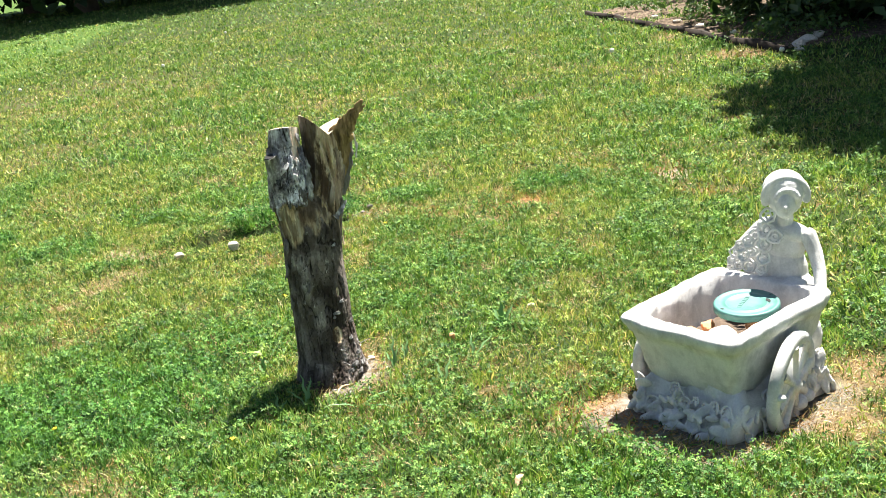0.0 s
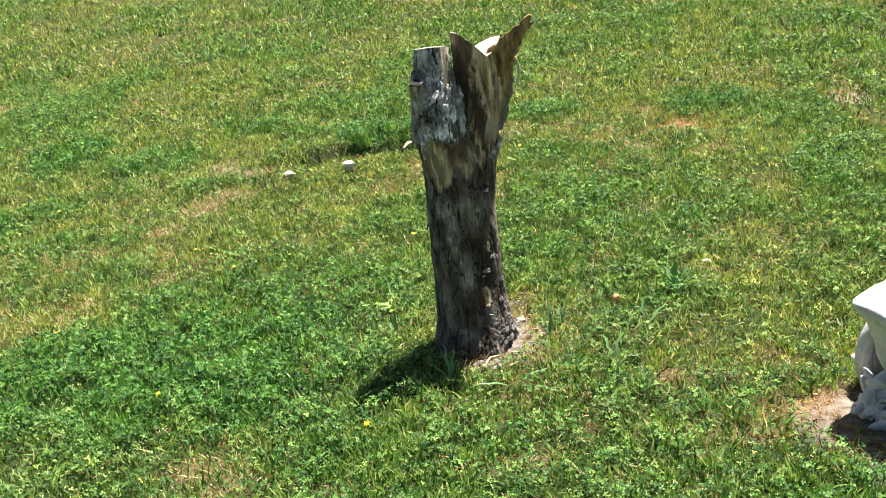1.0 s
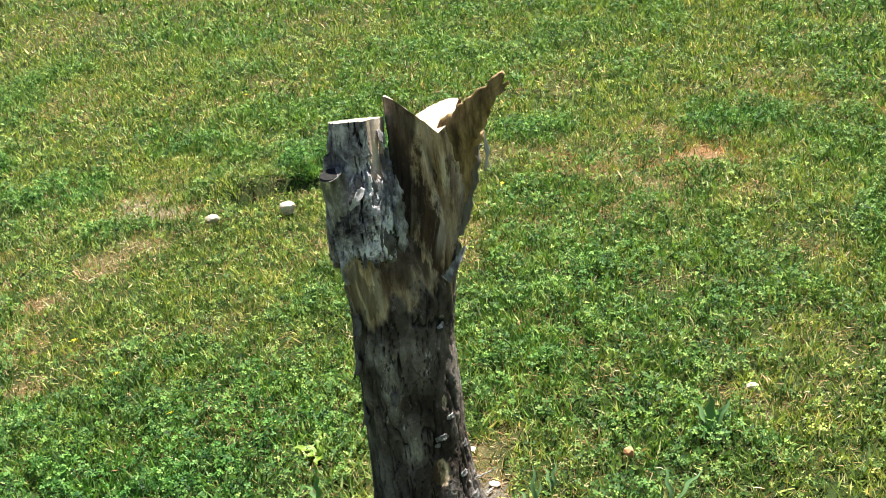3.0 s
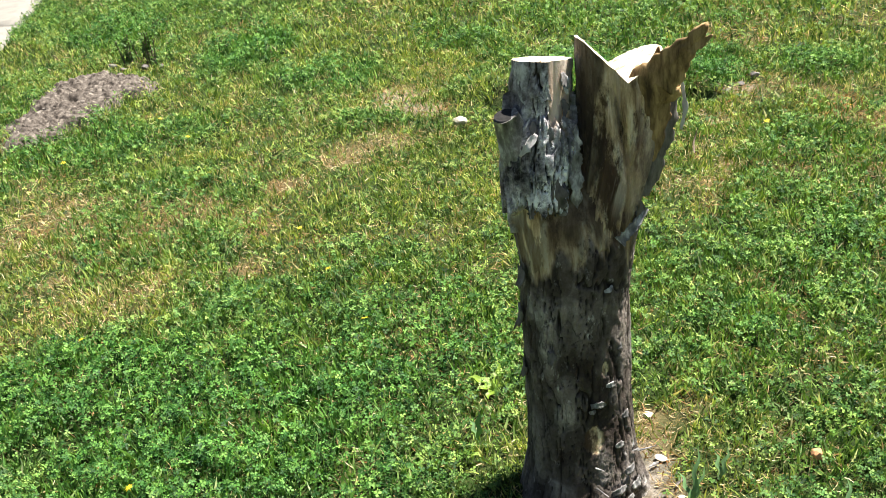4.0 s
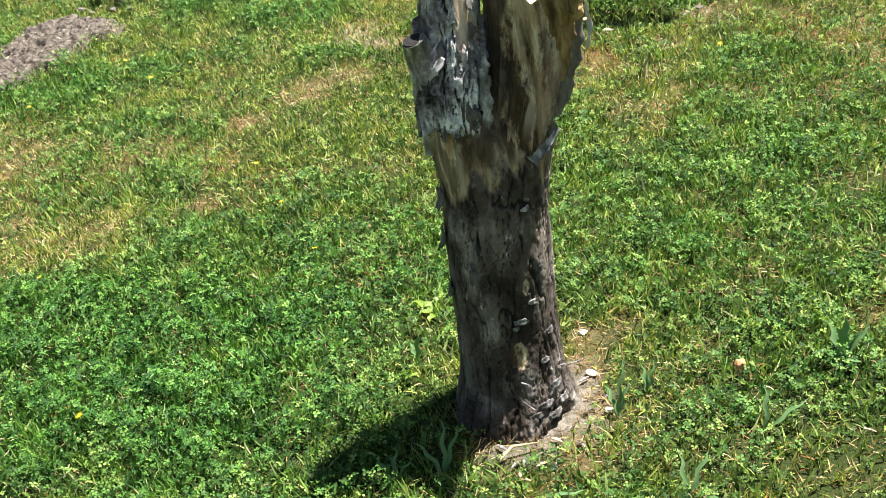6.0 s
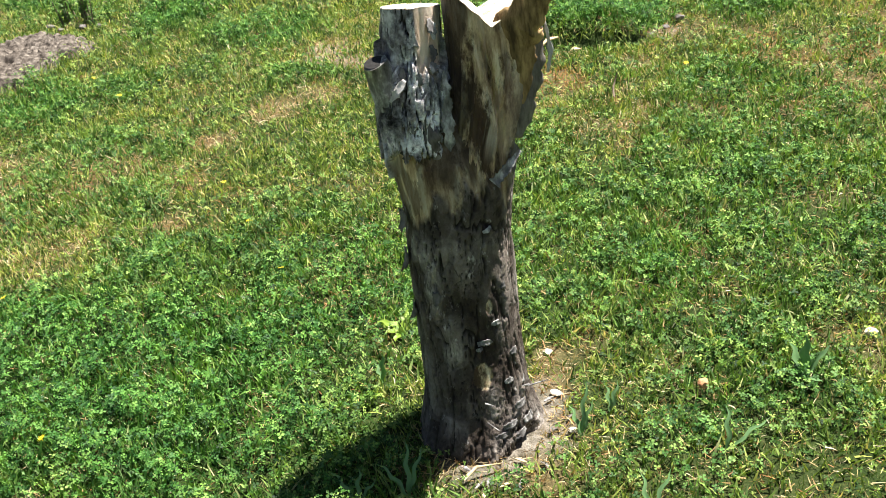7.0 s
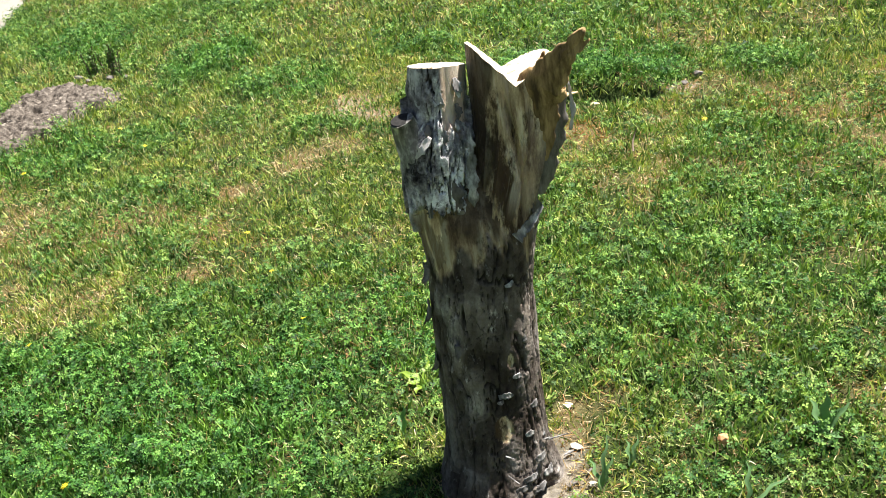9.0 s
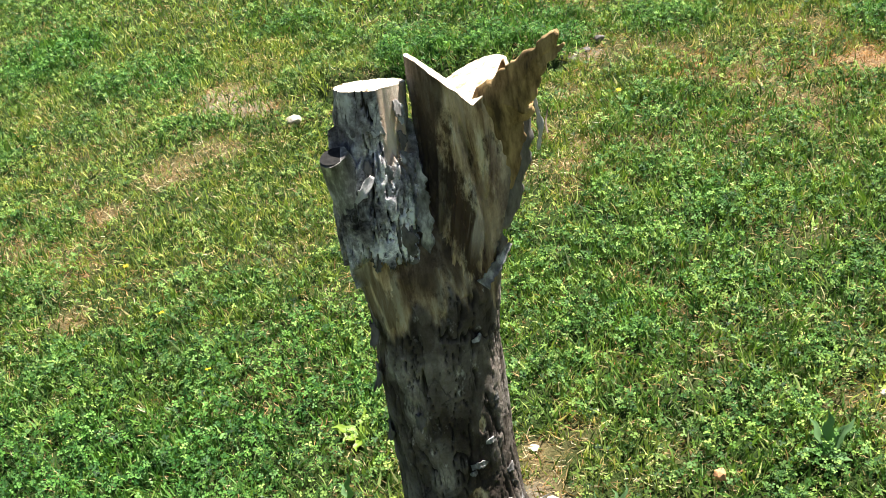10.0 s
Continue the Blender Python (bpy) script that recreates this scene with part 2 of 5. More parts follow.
def bark_material():
    """Weathered bark with cracks, lichen-grey plates and bare stained wood where the bark is gone."""
    m, nt, b = base_material("weathered_bark", 0.9, 0.2)
    fine = noise_node(nt, 210, 6, 0.7)
    plate = noise_node(nt, 14, 8, 0.66, (1, 1, 0.6))
    bark = ramp(nt, plate, [(0.3, (0.07, 0.055, 0.044)), (0.43, (0.105, 0.086, 0.073)), (0.55, (0.175, 0.153, 0.137)), (0.68, (0.35, 0.325, 0.305))])
    bark = mix(nt, 0.5, bark, ramp(nt, fine, [(0.32, (0.5, 0.47, 0.45)), (0.65, (1.0, 1.0, 1.0))]), "MULTIPLY")
    bark = mix(nt, ramp(nt, noise_node(nt, 70, 6, 0.7, (1, 1, 0.5)), [(0.6, (0, 0, 0)), (0.7, (0.8, 0.8, 0.8))]), bark, (0.5, 0.48, 0.46))
    bark = mix(nt, 1.0, bark, ramp(nt, attr(nt, "tone"), [(0.3, (0.5, 0.46, 0.43)), (0.45, (0.85, 0.82, 0.8)), (0.58, (1.2, 1.2, 1.2)), (0.7, (1.5, 1.48, 1.45))]), "MULTIPLY")
    flake = noise_node(nt, 24, 8, 0.72)
    silver = ramp(nt, flake, [(0.36, (0.055, 0.05, 0.052)), (0.43, (0.24, 0.228, 0.245)), (0.51, (0.5, 0.485, 0.505)), (0.575, (0.95, 0.94, 0.95))])
    silver = mix(nt, 1.0, silver, ramp(nt, noise_node(nt, 13, 5, 0.6, (1, 1, 0.6)), [(0.42, (0.42, 0.4, 0.39)), (0.53, (1.05, 1.05, 1.05))]), "MULTIPLY")
    bark = mix(nt, attr(nt, "pale"), bark, silver)
    seam, cell = plate_cells(nt, 27, (1, 1, 0.3), 1.1)
    bark = mix(nt, 1.0, bark, ramp(nt, cell, [(0.0, (0.8, 0.79, 0.78)), (0.5, (1, 1, 1)), (1.0, (1.22, 1.21, 1.2))]), "MULTIPLY")
    opened = ramp(nt, noise_node(nt, 9, 4, 0.6), [(0.46, (0, 0, 0)), (0.62, (0.8, 0.8, 0.8))])
    split_open = maths(nt, "MULTIPLY", opened, ramp(nt, seam, [(0.0, (1, 1, 1)), (0.035, (0.2, 0.2, 0.2)), (0.07, (0, 0, 0))]))
    bark = mix(nt, split_open, bark, (0.022, 0.017, 0.014))
    # cracks coloured near black: their own dark tone plus the shade inside them
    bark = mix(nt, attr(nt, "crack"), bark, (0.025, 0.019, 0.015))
    streak = noise_node(nt, 48, 8, 0.7, (1, 1, 0.17))
    blotch = noise_node(nt, 17, 8, 0.72, (1, 1, 0.4))
    wood = ramp(nt, streak, [(0.35, (0.18, 0.112, 0.065)), (0.44, (0.4, 0.28, 0.16)), (0.52, (0.62, 0.47, 0.29)), (0.6, (0.8, 0.69, 0.5))])
    wood = mix(nt, ramp(nt, blotch, [(0.43, (0.95, 0.95, 0.95)), (0.51, (0, 0, 0))]), wood, (0.07, 0.042, 0.026))
    # masked bare wood goes darker; negative mask values go paler further down
    wood = mix(nt, maths(nt, "MULTIPLY", attr(nt, "wood_dark"), 0.85, True), wood, (0.06, 0.042, 0.03))
    fresh = ramp(nt, noise_node(nt, 34, 6, 0.65, (1, 1, 0.2)), [(0.34, (0.3, 0.19, 0.13)), (0.46, (0.66, 0.5, 0.38)), (0.66, (0.86, 0.76, 0.64))])
    wood = mix(nt, maths(nt, "MULTIPLY", attr(nt, "wood_dark"), -1.0, True), wood, fresh)
    col = mix(nt, attr(nt, "bare"), bark, wood)
    nt.links.new(col, b.inputs["Base Color"])
    ridge = maths(nt, "MULTIPLY", maths(nt, "MINIMUM", seam, 0.14), maths(nt, "MULTIPLY", maths(nt, "SUBTRACT", 1.0, attr(nt, "bare")), 2.5))
    bump(nt, b, maths(nt, "ADD", maths(nt, "ADD", ridge, maths(nt, "MULTIPLY", plate, 1.8)), maths(nt, "ADD", maths(nt, "ADD", fine, maths(nt, "MULTIPLY", streak, 1.2)), maths(nt, "MULTIPLY", flake, 0.5))), 0.7, 0.004)
    return m


def cutwood_material():
    m, nt, b = base_material("fresh_cut_wood", 0.75, 0.25)
    tc = nt.nodes.new("ShaderNodeTexCoord")
    wv = nt.nodes.new("ShaderNodeTexWave")
    wv.wave_type, wv.rings_direction = "RINGS", "Z"
    wv.inputs["Scale"].default_value, wv.inputs["Distortion"].default_value, wv.inputs["Detail"].default_value = 70, 2.0, 3.0
    nt.links.new(tc.outputs["Object"], wv.inputs[0])
    col = ramp(nt, wv.outputs["Fac"], [(0.0, (0.6, 0.5, 0.35)), (0.6, (0.76, 0.69, 0.55))])
    col = mix(nt, ramp(nt, noise_node(nt, 60, 5), [(0.52, (0, 0, 0)), (0.66, (0.85, 0.85, 0.85))]), col, (0.24, 0.15, 0.065))
    nt.links.new(col, b.inputs["Base Color"])
    bump(nt, b, noise_node(nt, 300, 4), 0.4, 0.002)
    return m


def speckled(name, stops, scale=60, rough=0.85, spec=0.25, stretch=None, strength=0.5):
    m, nt, b = base_material(name, rough, spec)
    f = noise_node(nt, scale, 6, 0.65, stretch)
    nt.links.new(ramp(nt, f, stops), b.inputs["Base Color"])
    bump(nt, b, f, strength, 0.004)
    return m


M_SOIL = soil_material()
LUSH = ((1.24, 1.08, 1.05), (0.58, 0.84, 0.7))
M_CLOVER = leaf_material("clover_leaf", [(0.0, (0.022, 0.056, 0.015)), (0.35, (0.074, 0.165, 0.037)), (0.7, (0.178, 0.296, 0.063)), (1.0, (0.335, 0.44, 0.125))], 0.55, 0.3, 3.0, (0.85, 0.95, 1.0), 0.22, LUSH, 17.0)
M_BLADE = leaf_material("grass_blade", [(0.0, (0.043, 0.1, 0.023)), (0.42, (0.15, 0.26, 0.056)), (0.78, (0.262, 0.38, 0.092)), (0.93, (0.38, 0.46, 0.17)), (1.0, (0.66, 0.61, 0.35))], 0.5, 0.3, 1.1, (1.06, 1.0, 0.95), 0.3, LUSH, 13.0)
M_STRAW = leaf_material("dry_grass", [(0.0, (0.25, 0.14, 0.06)), (0.35, (0.46, 0.31, 0.14)), (0.7, (0.68, 0.55, 0.32)), (0.88, (0.8, 0.72, 0.53)), (1.0, (0.46, 0.2, 0.08))], 0.65, 0.2, 2.0, (0.95, 0.9, 0.85), 0.2, ((1, 1, 1), (0.84, 0.6, 0.42)))
M_WEED = leaf_material("broad_weed_leaf", [(0.0, (0.17, 0.33, 0.13)), (1.0, (0.24, 0.4, 0.18))], 0.45, 0.45)
M_LIME = leaf_material("lime_weed_leaf", [(0.0, (0.17, 0.3, 0.03)), (1.0, (0.26, 0.36, 0.05))], 0.45, 0.35)
M_TREE = leaf_material("dark_tree_leaf", [(0.0, (0.025, 0.055, 0.018)), (1.0, (0.06, 0.11, 0.03))], 0.5, 0.2)
M_SHRUB = leaf_material("shrub_leaf", [(0.0, (0.05, 0.11, 0.03)), (1.0, (0.12, 0.19, 0.05))], 0.5, 0.3)
M_SPROUT = leaf_material("sprout_leaf", [(0.0, (0.08, 0.17, 0.05)), (1.0, (0.18, 0.28, 0.08))], 0.5, 0.5)
M_YELLOW = speckled("yellow_petal", [(0.3, (0.75, 0.5, 0.01)), (0.7, (0.85, 0.68, 0.03))], 300, 0.6)
M_WHITE = speckled("white_seed_head", [(0.3, (0.62, 0.62, 0.58)), (0.7, (0.82, 0.82, 0.78))], 200, 0.9)
M_BARK = bark_material()
M_CUT = cutwood_material()
M_FLAKE = speckled("grey_bark_flake", [(0.32, (0.075, 0.07, 0.068)), (0.5, (0.21, 0.2, 0.195)), (0.66, (0.55, 0.54, 0.53))], 70, 0.9, 0.2, (1, 1, 0.5), 0.8)
M_SILVER = speckled("silver_bark_flake", [(0.3, (0.28, 0.265, 0.255)), (0.7, (0.62, 0.6, 0.585))], 80, 0.9, 0.2, (1, 1, 0.5), 0.8)
M_DARKFLAKE = speckled("dark_bark_flake", [(0.3, (0.06, 0.052, 0.047)), (0.7, (0.25, 0.228, 0.212))], 60, 0.9, 0.2, (1, 1, 0.4), 0.8)
M_SPLINT = speckled("split_wood", [(0.36, (0.06, 0.038, 0.02)), (0.47, (0.19, 0.125, 0.058)), (0.62, (0.42, 0.29, 0.14))], 46, 0.85, 0.2, (1, 1, 0.2), 0.9)
M_PALEWOOD = speckled("pale_wood_chip", [(0.3, (0.45, 0.32, 0.16)), (0.7, (0.68, 0.55, 0.34))], 90, 0.85)
M_OLDWOOD = speckled("old_wood_piece", [(0.3, (0.2, 0.13, 0.07)), (0.55, (0.4, 0.3, 0.18)), (0.7, (0.6, 0.5, 0.35))], 90, 0.85)
M_CAST = concrete_material("cast_stone", (0.74, 0.725, 0.7), (0.5, 0.49, 0.47), (0.25, 0.245, 0.235))
M_PATH = concrete_material("path_concrete", (0.26, 0.245, 0.215), (0.21, 0.2, 0.175), (0.17, 0.162, 0.14))
M_LID = speckled("turquoise_plastic", [(0.3, (0.045, 0.15, 0.125)), (0.7, (0.085, 0.215, 0.185))], 25, 0.5, 0.4, None, 0.12)
M_DARK = speckled("dark_hole", [(0.3, (0.012, 0.014, 0.013)), (0.7, (0.03, 0.032, 0.03))], 40, 0.8)
M_BRICK = speckled("broken_brick", [(0.3, (0.46, 0.2, 0.09)), (0.7, (0.64, 0.36, 0.19))], 90, 0.9)
M_SANDSTONE = speckled("pale_stone", [(0.3, (0.36, 0.31, 0.24)), (0.45, (0.56, 0.5, 0.41)), (0.7, (0.72, 0.67, 0.58))], 70, 0.9)
M_WOOD = speckled("shrub_bark", [(0.3, (0.09, 0.065, 0.045)), (0.7, (0.24, 0.19, 0.14))], 50, 0.9, 0.2, (1, 1, 0.3))
# near-black tone puts the edging's shadow line into the timber colour
M_EDGE = speckled("shadow_dark_timber", [(0.3, (0.018, 0.014, 0.012)), (0.7, (0.055, 0.043, 0.034))], 40, 0.9, 0.2, (0.2, 1, 1))

# ---- ground ----
DRY = [(0, -0.177, 0.1, 0.7), (0.069, 0.044, 0.06, 0.8), (0.042, 0.131, 0.05, 0.9), (0.087, -0.063, 0.06, 0.8), (-0.099, -0.228, 0.06, 0.6), (-0.168, 0.029, 0.05, 0.7), (0.88, 1.69, 0.14, 1), (0.97, 1.675, 0.06, 0.8), (-0.202, 1.54, 0.11, 0.8),
       (0.393, 1.758, 0.11, 0.8), (0.72, 1.689, 0.09, 0.8), (-0.797, 0.001, 0.08, 0.4), (0.054, 1.622, 0.08, 0.9), (1.625, 1.868, 0.13, 0.9), (1.689, 1.392, 0.1, 0.8), (0.12, 1.87, 0.11, 0.65), (0.054, 1.633, 0.11, 0.6),
       (0.087, 1.135, 0.11, 0.6), (0.229, 1.963, 0.12, 0.6), (-1.102, 1.876, 0.12, 0.9), (-0.935, 1.717, 0.09, 0.7), (-1.115, 0.634, 0.07, 0.8), (-1.176, 0.867, 0.08, 0.6), (-1.24, 1.14, 0.09, 0.8), (-1.111, 1.35, 0.12, 0.8), (-0.987, 1.488, 0.12, 0.7),
       (-1.42, 0.47, 0.25, 0.68), (-1.83, 0.82, 0.32, 0.66), (-1.53, 0.74, 0.25, 0.6), (-0.692, -0.633, 0.17, 0.8), (-0.425, -0.762, 0.1, 0.6), (1.329, -0.911, 0.17, 0.9), (1.521, -0.636, 0.16, 0.9), (0.76, -0.61, 0.15, 1), (0.849, -0.854, 0.08, 0.5),
       (0.875, 0.414, 0.44, 0.32), (0.441, 0.39, 0.21, 0.3), (0.449, -0.249, 0.25, 0.35), (0.204, -0.348, 0.1, 0.5), (-2.716, 8.617, 1.95, 0.55), (-2.407, 5.261, 0.94, 0.45), (-0.702, 4.501, 0.87, 0.25), (-3.467, 6.68, 1.14, 0.4), (-0.778, 14.774, 3.83, 0.35),
       (3.156, 5.094, 0.42, 0.9), (3.061, 6.661, 0.38, 0.75), (2.902, 8.206, 0.39, 0.6), (0.355, 0.069, 0.05, 0.6), (0.692, 0.198, 0.07, 0.6), (0.99, 0.899, 0.09, 0.6), (0.609, 0.826, 0.11, 0.5), (0.284, 0.671, 0.09, 0.5)]


def seg_dist(x, y, a, b):
    ax, ay, bx, by = *a, *b
    t = np.clip(((x - ax) * (bx - ax) + (y - ay) * (by - ay)) / ((bx - ax) ** 2 + (by - ay) ** 2), 0, 1)
    return np.hypot(x - ax - t * (bx - ax), y - ay - t * (by - ay))


def mound_at(x, y):
    """How much of the molehill's bare earth lies at a place."""
    d = np.minimum(seg_dist(x, y, (-2.44, 1.66), (-2.47, 1.93)), seg_dist(x, y, (-2.42, 1.5), (-2.43, 1.66)) + 0.06)
    d = np.minimum(d, seg_dist(x, y, (-2.42, 1.88), (-2.28, 1.96)) + 0.09)
    return smooth(0.225, 0.12, d + 0.09 * (fbm(x * 9, y * 9, 3.0) - 0.5))


def cart_earth(x, y):
    """Worn earth before and beside the cart."""
    c, n = math.cos(radians(34.5)), math.sin(radians(34.5))
    lx, ly = (x - 1.1) * c + (y + 0.625) * n, -(x - 1.1) * n + (y + 0.625) * c
    d = np.hypot(np.maximum(np.abs(lx + 0.07) - 0.25, 0), np.maximum(np.abs(ly + 0.02) - 0.2, 0))
    return 0.9 * smooth(0.1, 0.03, d + 0.1 * (fbm(x * 11, y * 11, 71.0, 3) - 0.5))


def stump_dirt(x, y):
    return np.maximum(cart_earth(x, y), smooth(0.175, 0.12, np.hypot(x + 0.02, y + 0.095) + 0.08 * (fbm(x * 14, y * 14, 8.0) - 0.5)) * smooth(-0.13, 0.0, x + 0.4 * (-0.14 - y)))


HOLLOW = [((-0.72, 1.72), (-0.6, 1.81)), ((-0.6, 1.81), (-0.4, 1.8)), ((-0.4, 1.8), (-0.2, 1.79)), ((-0.2, 1.79), (0.02, 1.85))]
GREY = [(-1.07, 1.8, 0.13), (-0.98, 1.73, 0.08), (0.09, 1.9, 0.06), (1.64, 1.78, 0.11)]


def hollow_at(x, y):
    d = np.minimum.reduce([seg_dist(x, y, *h) for h in HOLLOW])
    return smooth(0.04, 0.012, d + 0.05 * (fbm(x * 12, y * 12, 36.0, 3) - 0.5))


def litter_at(x, y):
    """Grey bare litter and old roots."""
    out = 0.0
    for px, py, pr in GREY:
        out = np.maximum(out, smooth(1.15, 0.5, np.hypot(x - px, y - py) / pr + 1.1 * (fbm(x * 16, y * 16, 38.0, 3) - 0.5)))
    return out


def ground_z(x, y):
    x, y = np.asarray(x, float), np.asarray(y, float)
    z = 0.022 * (fbm(x * 1.6, y * 1.6, 1.0, 3) - 0.5) + 0.012 * (fbm(x * 7, y * 7, 2.0, 3) - 0.5)
    z = z * smooth(0.05, 0.5, np.hypot(x, y + 0.085)) - 0.045 * np.exp(-((x - 1.13) ** 2 + (y + 0.63) ** 2) / 0.2)
    ridge = np.minimum(seg_dist(x, y, (-0.78, 1.84), (-0.4, 1.92)), seg_dist(x, y, (-0.4, 1.92), (-0.08, 1.94)))
    z = z + 0.05 * np.exp(-(ridge / 0.08) ** 2) * (0.5 + fbm(x * 8, y * 8, 5.0))
    z = z + mound_at(x, y) * (0.018 + 0.035 * (fbm(x * 11, y * 11, 7.0) - 0.3)) + 0.004 * stump_dirt(x, y)
    hole = np.exp(-((x + 2.47) ** 2 + (y - 1.77) ** 2) / 0.034 ** 2)
    return z - 0.09 * hole - 0.05 * hollow_at(x, y)


def dryness(x, y):
    x, y = np.asarray(x, float), np.asarray(y, float)
    wob = 0.7 * (fbm(x * 6, y * 6, 4.0) - 0.5) + 0.7 * (fbm(x * 23, y * 23, 4.5) - 0.5)
    out = 0.34 * smooth(0.48, 0.7, fbm(x * 2.2, y * 2.2, 9.0, 4)) + 0.42 * smooth(0.54, 0.7, fbm(x * 10, y * 10, 12.0, 3))
    for px, py, pr, ps in DRY:
        d = np.hypot(x - px, y - py) / pr
        out = np.maximum(out, ps * smooth(1.3, 0.4, d + wob))
    return np.clip(np.maximum(out, 0.95 * litter_at(x, y)), 0, 1)


def axis_steps(lo, hi, step, far=(0.6, 1.5, 4, 10, 30, 100, 400)):
    return np.r_[[lo - f for f in reversed(far)], np.arange(lo, hi, step), [hi + f for f in far]]


gx, gy = axis_steps(-4.8, 4.6, 0.04), axis_steps(-2.4, 10.4, 0.04)
GX, GY = np.meshgrid(gx, gy)
near = (np.abs(GX) < 7) & (np.abs(GY) < 15)
GZ = np.where(near, ground_z(GX, GY), 0)
ground = new("ground", mesh_of("ground", np.stack([GX, GY, GZ], -1).reshape(-1, 3), grid_faces(len(gx), len(gy)), M_SOIL, True,
                               {"dry": np.where(near, dryness(GX, GY), 0), "turf": smooth(0.0, 0.6, np.maximum.reduce([-4.2 - GX, GX - 4.0, -5.0 - GY, GY - 30])), "dirt": np.clip(mound_at(GX, GY) + 0.7 * stump_dirt(GX, GY) + 0.55 * litter_at(GX, GY), 0, 1)}))
tagged(ground, "uneven lawn soil with dry thatch and bare patches", "ground", kind="structure")

# ---- concrete path ----
def path_edge(y):
    return -3.5 - 0.43 * (np.asarray(y, float) - 2.86)


path = empty("path", pose(0, 0, 0), "pale weathered concrete path beside the lawn", "path")
path["kind"] = "structure"
for k in range(-4, 8):
    y0, y1 = 1.3 * k + 0.2, 1.3 * k + 1.485
    ys = np.linspace(y0, y1, 14)
    ts = np.linspace(0, 1, 10)
    T, Y = np.meshgrid(ts, ys)
    X = path_edge(Y) - 1.25 * T + 0.012 * (vnoise(Y * 9, 0.0) - 0.5) * (T < 0.01)
    Z = 0.018 + 0.003 * (vnoise(X * 5, Y * 5) - 0.5)
    v = np.stack([X, Y, Z], -1).reshape(-1, 3)
    rim = np.r_[np.arange(10), np.arange(1, 14) * 10 + 9, 13 * 10 + np.arange(8, -1, -1), np.arange(12, 0, -1) * 10]
    low = v[rim] - np.array([0, 0, 0.08])
    side = np.stack([rim, np.roll(rim, -1), 140 + (np.arange(len(rim)) + 1) % len(rim), 140 + np.arange(len(rim))], -1)
    part("slab", mesh_of("slab", np.r_[v, low], np.r_[grid_faces(10, 14), side[:, ::-1]], M_PATH, False), None, path)

# ---- stump ----
stump = empty("stump", pose(-0.03, -0.078, 0, 0, 0.9, 17.5), "cut tree stump with two sawn limbs and peeling grey bark", "tree stump")


def interp(z, table):
    zs = [r[0] for r in table]
    return [np.interp(z, zs, [r[k] for r in table]) for k in range(1, len(table[0]))]


def wood_tube(name, table, z0, ztop, nseg, nz, relief, parent, label="", cap=None, pale=0.0):
    """A limb: rows of z, centre x, centre y, radius x, radius y; relief gives height, bareness and crack over angle and z."""
    th = np.linspace(0, 2 * np.pi, nseg, endpoint=False)[None, :]
    s = np.linspace(0, 1, nz)[:, None]
    zend = np.full_like(th, np.max([r[0] for r in table]))
    for _ in range(4):
        cx, cy, rx, ry = interp(zend, table)
        zend = ztop(cx + rx * np.cos(th), cy + ry * np.sin(th))
    z = z0 + s * (zend - z0)
    cx, cy, rx, ry = interp(z, table)
    d, bare, crack, wood_dark, tone = relief(th + 0 * z, z)
    x, y = cx + (rx + d) * np.cos(th), cy + (ry + d) * np.sin(th)
    me = mesh_of(name, np.stack([x, y, z], -1).reshape(-1, 3), grid_faces(nseg, nz, True), M_BARK, True, {"bare": bare, "crack": crack, "wood_dark": wood_dark, "tone": tone, "pale": np.full(wood_dark.shape, pale) * (1 - bare) * (0.72 + 0.28 * smooth(0.76, 0.7, z))})
    ob = part(name, me, None, parent, label)
    if cap:
        nr = 18
        f = np.linspace(1, 0.02, nr)[:, None]
        mx, my = x[-1].mean(), y[-1].mean()
        X, Y = mx + f * (x[-1][None] - mx), my + f * (y[-1][None] - my)
        Z = ztop(X, Y) + 0.0015 * (vnoise(X * 300, Y * 60) - 0.5) + 0.001
        Z[0] = z[-1] + 0.0005
        part("cut_face", mesh_of("cut_face", np.stack([X, Y, Z], -1).reshape(-1, 3), grid_faces(nseg, nr, True), M_CUT, False), None, ob, cap)
    return ob


def bark_relief(th, z, seed, thick=0.007, density=1.0):
    """Plates parted by mostly upright cracks."""
    cx, cy = np.cos(th), np.sin(th)
    wx, wy = 0.8 * (fbm(cx * 2 + seed, cy * 2, z * 9) - 0.5), 0.8 * (fbm(cx * 2, cy * 2 + seed, z * 9 + 40) - 0.5)
    a = fbm(cx * 3.6 * density + wx + seed, cy * 3.6 * density + wy, z * 6 * density, 3)
    b = fbm(cx * 6.5 * density + seed, cy * 6.5 * density + 3, z * 13 * density, 3)
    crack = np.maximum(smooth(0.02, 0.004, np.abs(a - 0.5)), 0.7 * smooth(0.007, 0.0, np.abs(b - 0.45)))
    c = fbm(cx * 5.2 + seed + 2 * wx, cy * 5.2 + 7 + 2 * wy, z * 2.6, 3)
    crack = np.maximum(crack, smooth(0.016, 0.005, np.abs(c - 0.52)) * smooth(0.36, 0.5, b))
    body = fbm(cx * 3 + seed, cy * 3, z * 10, 4)
    fine = fbm(cx * 26, cy * 26, z * 150, 3)
    step = fbm(cx * 3.4 + seed + 5, cy * 3.4, z * 19, 2) * 6
    step = (np.floor(step) + smooth(0.35, 0.65, step - np.floor(step))) / 6
    return thick * (0.7 * (body - 0.5) + 1.5 * (step - 0.5) - 1.1 * crack) + 0.002 * (fine - 0.5), crack, step


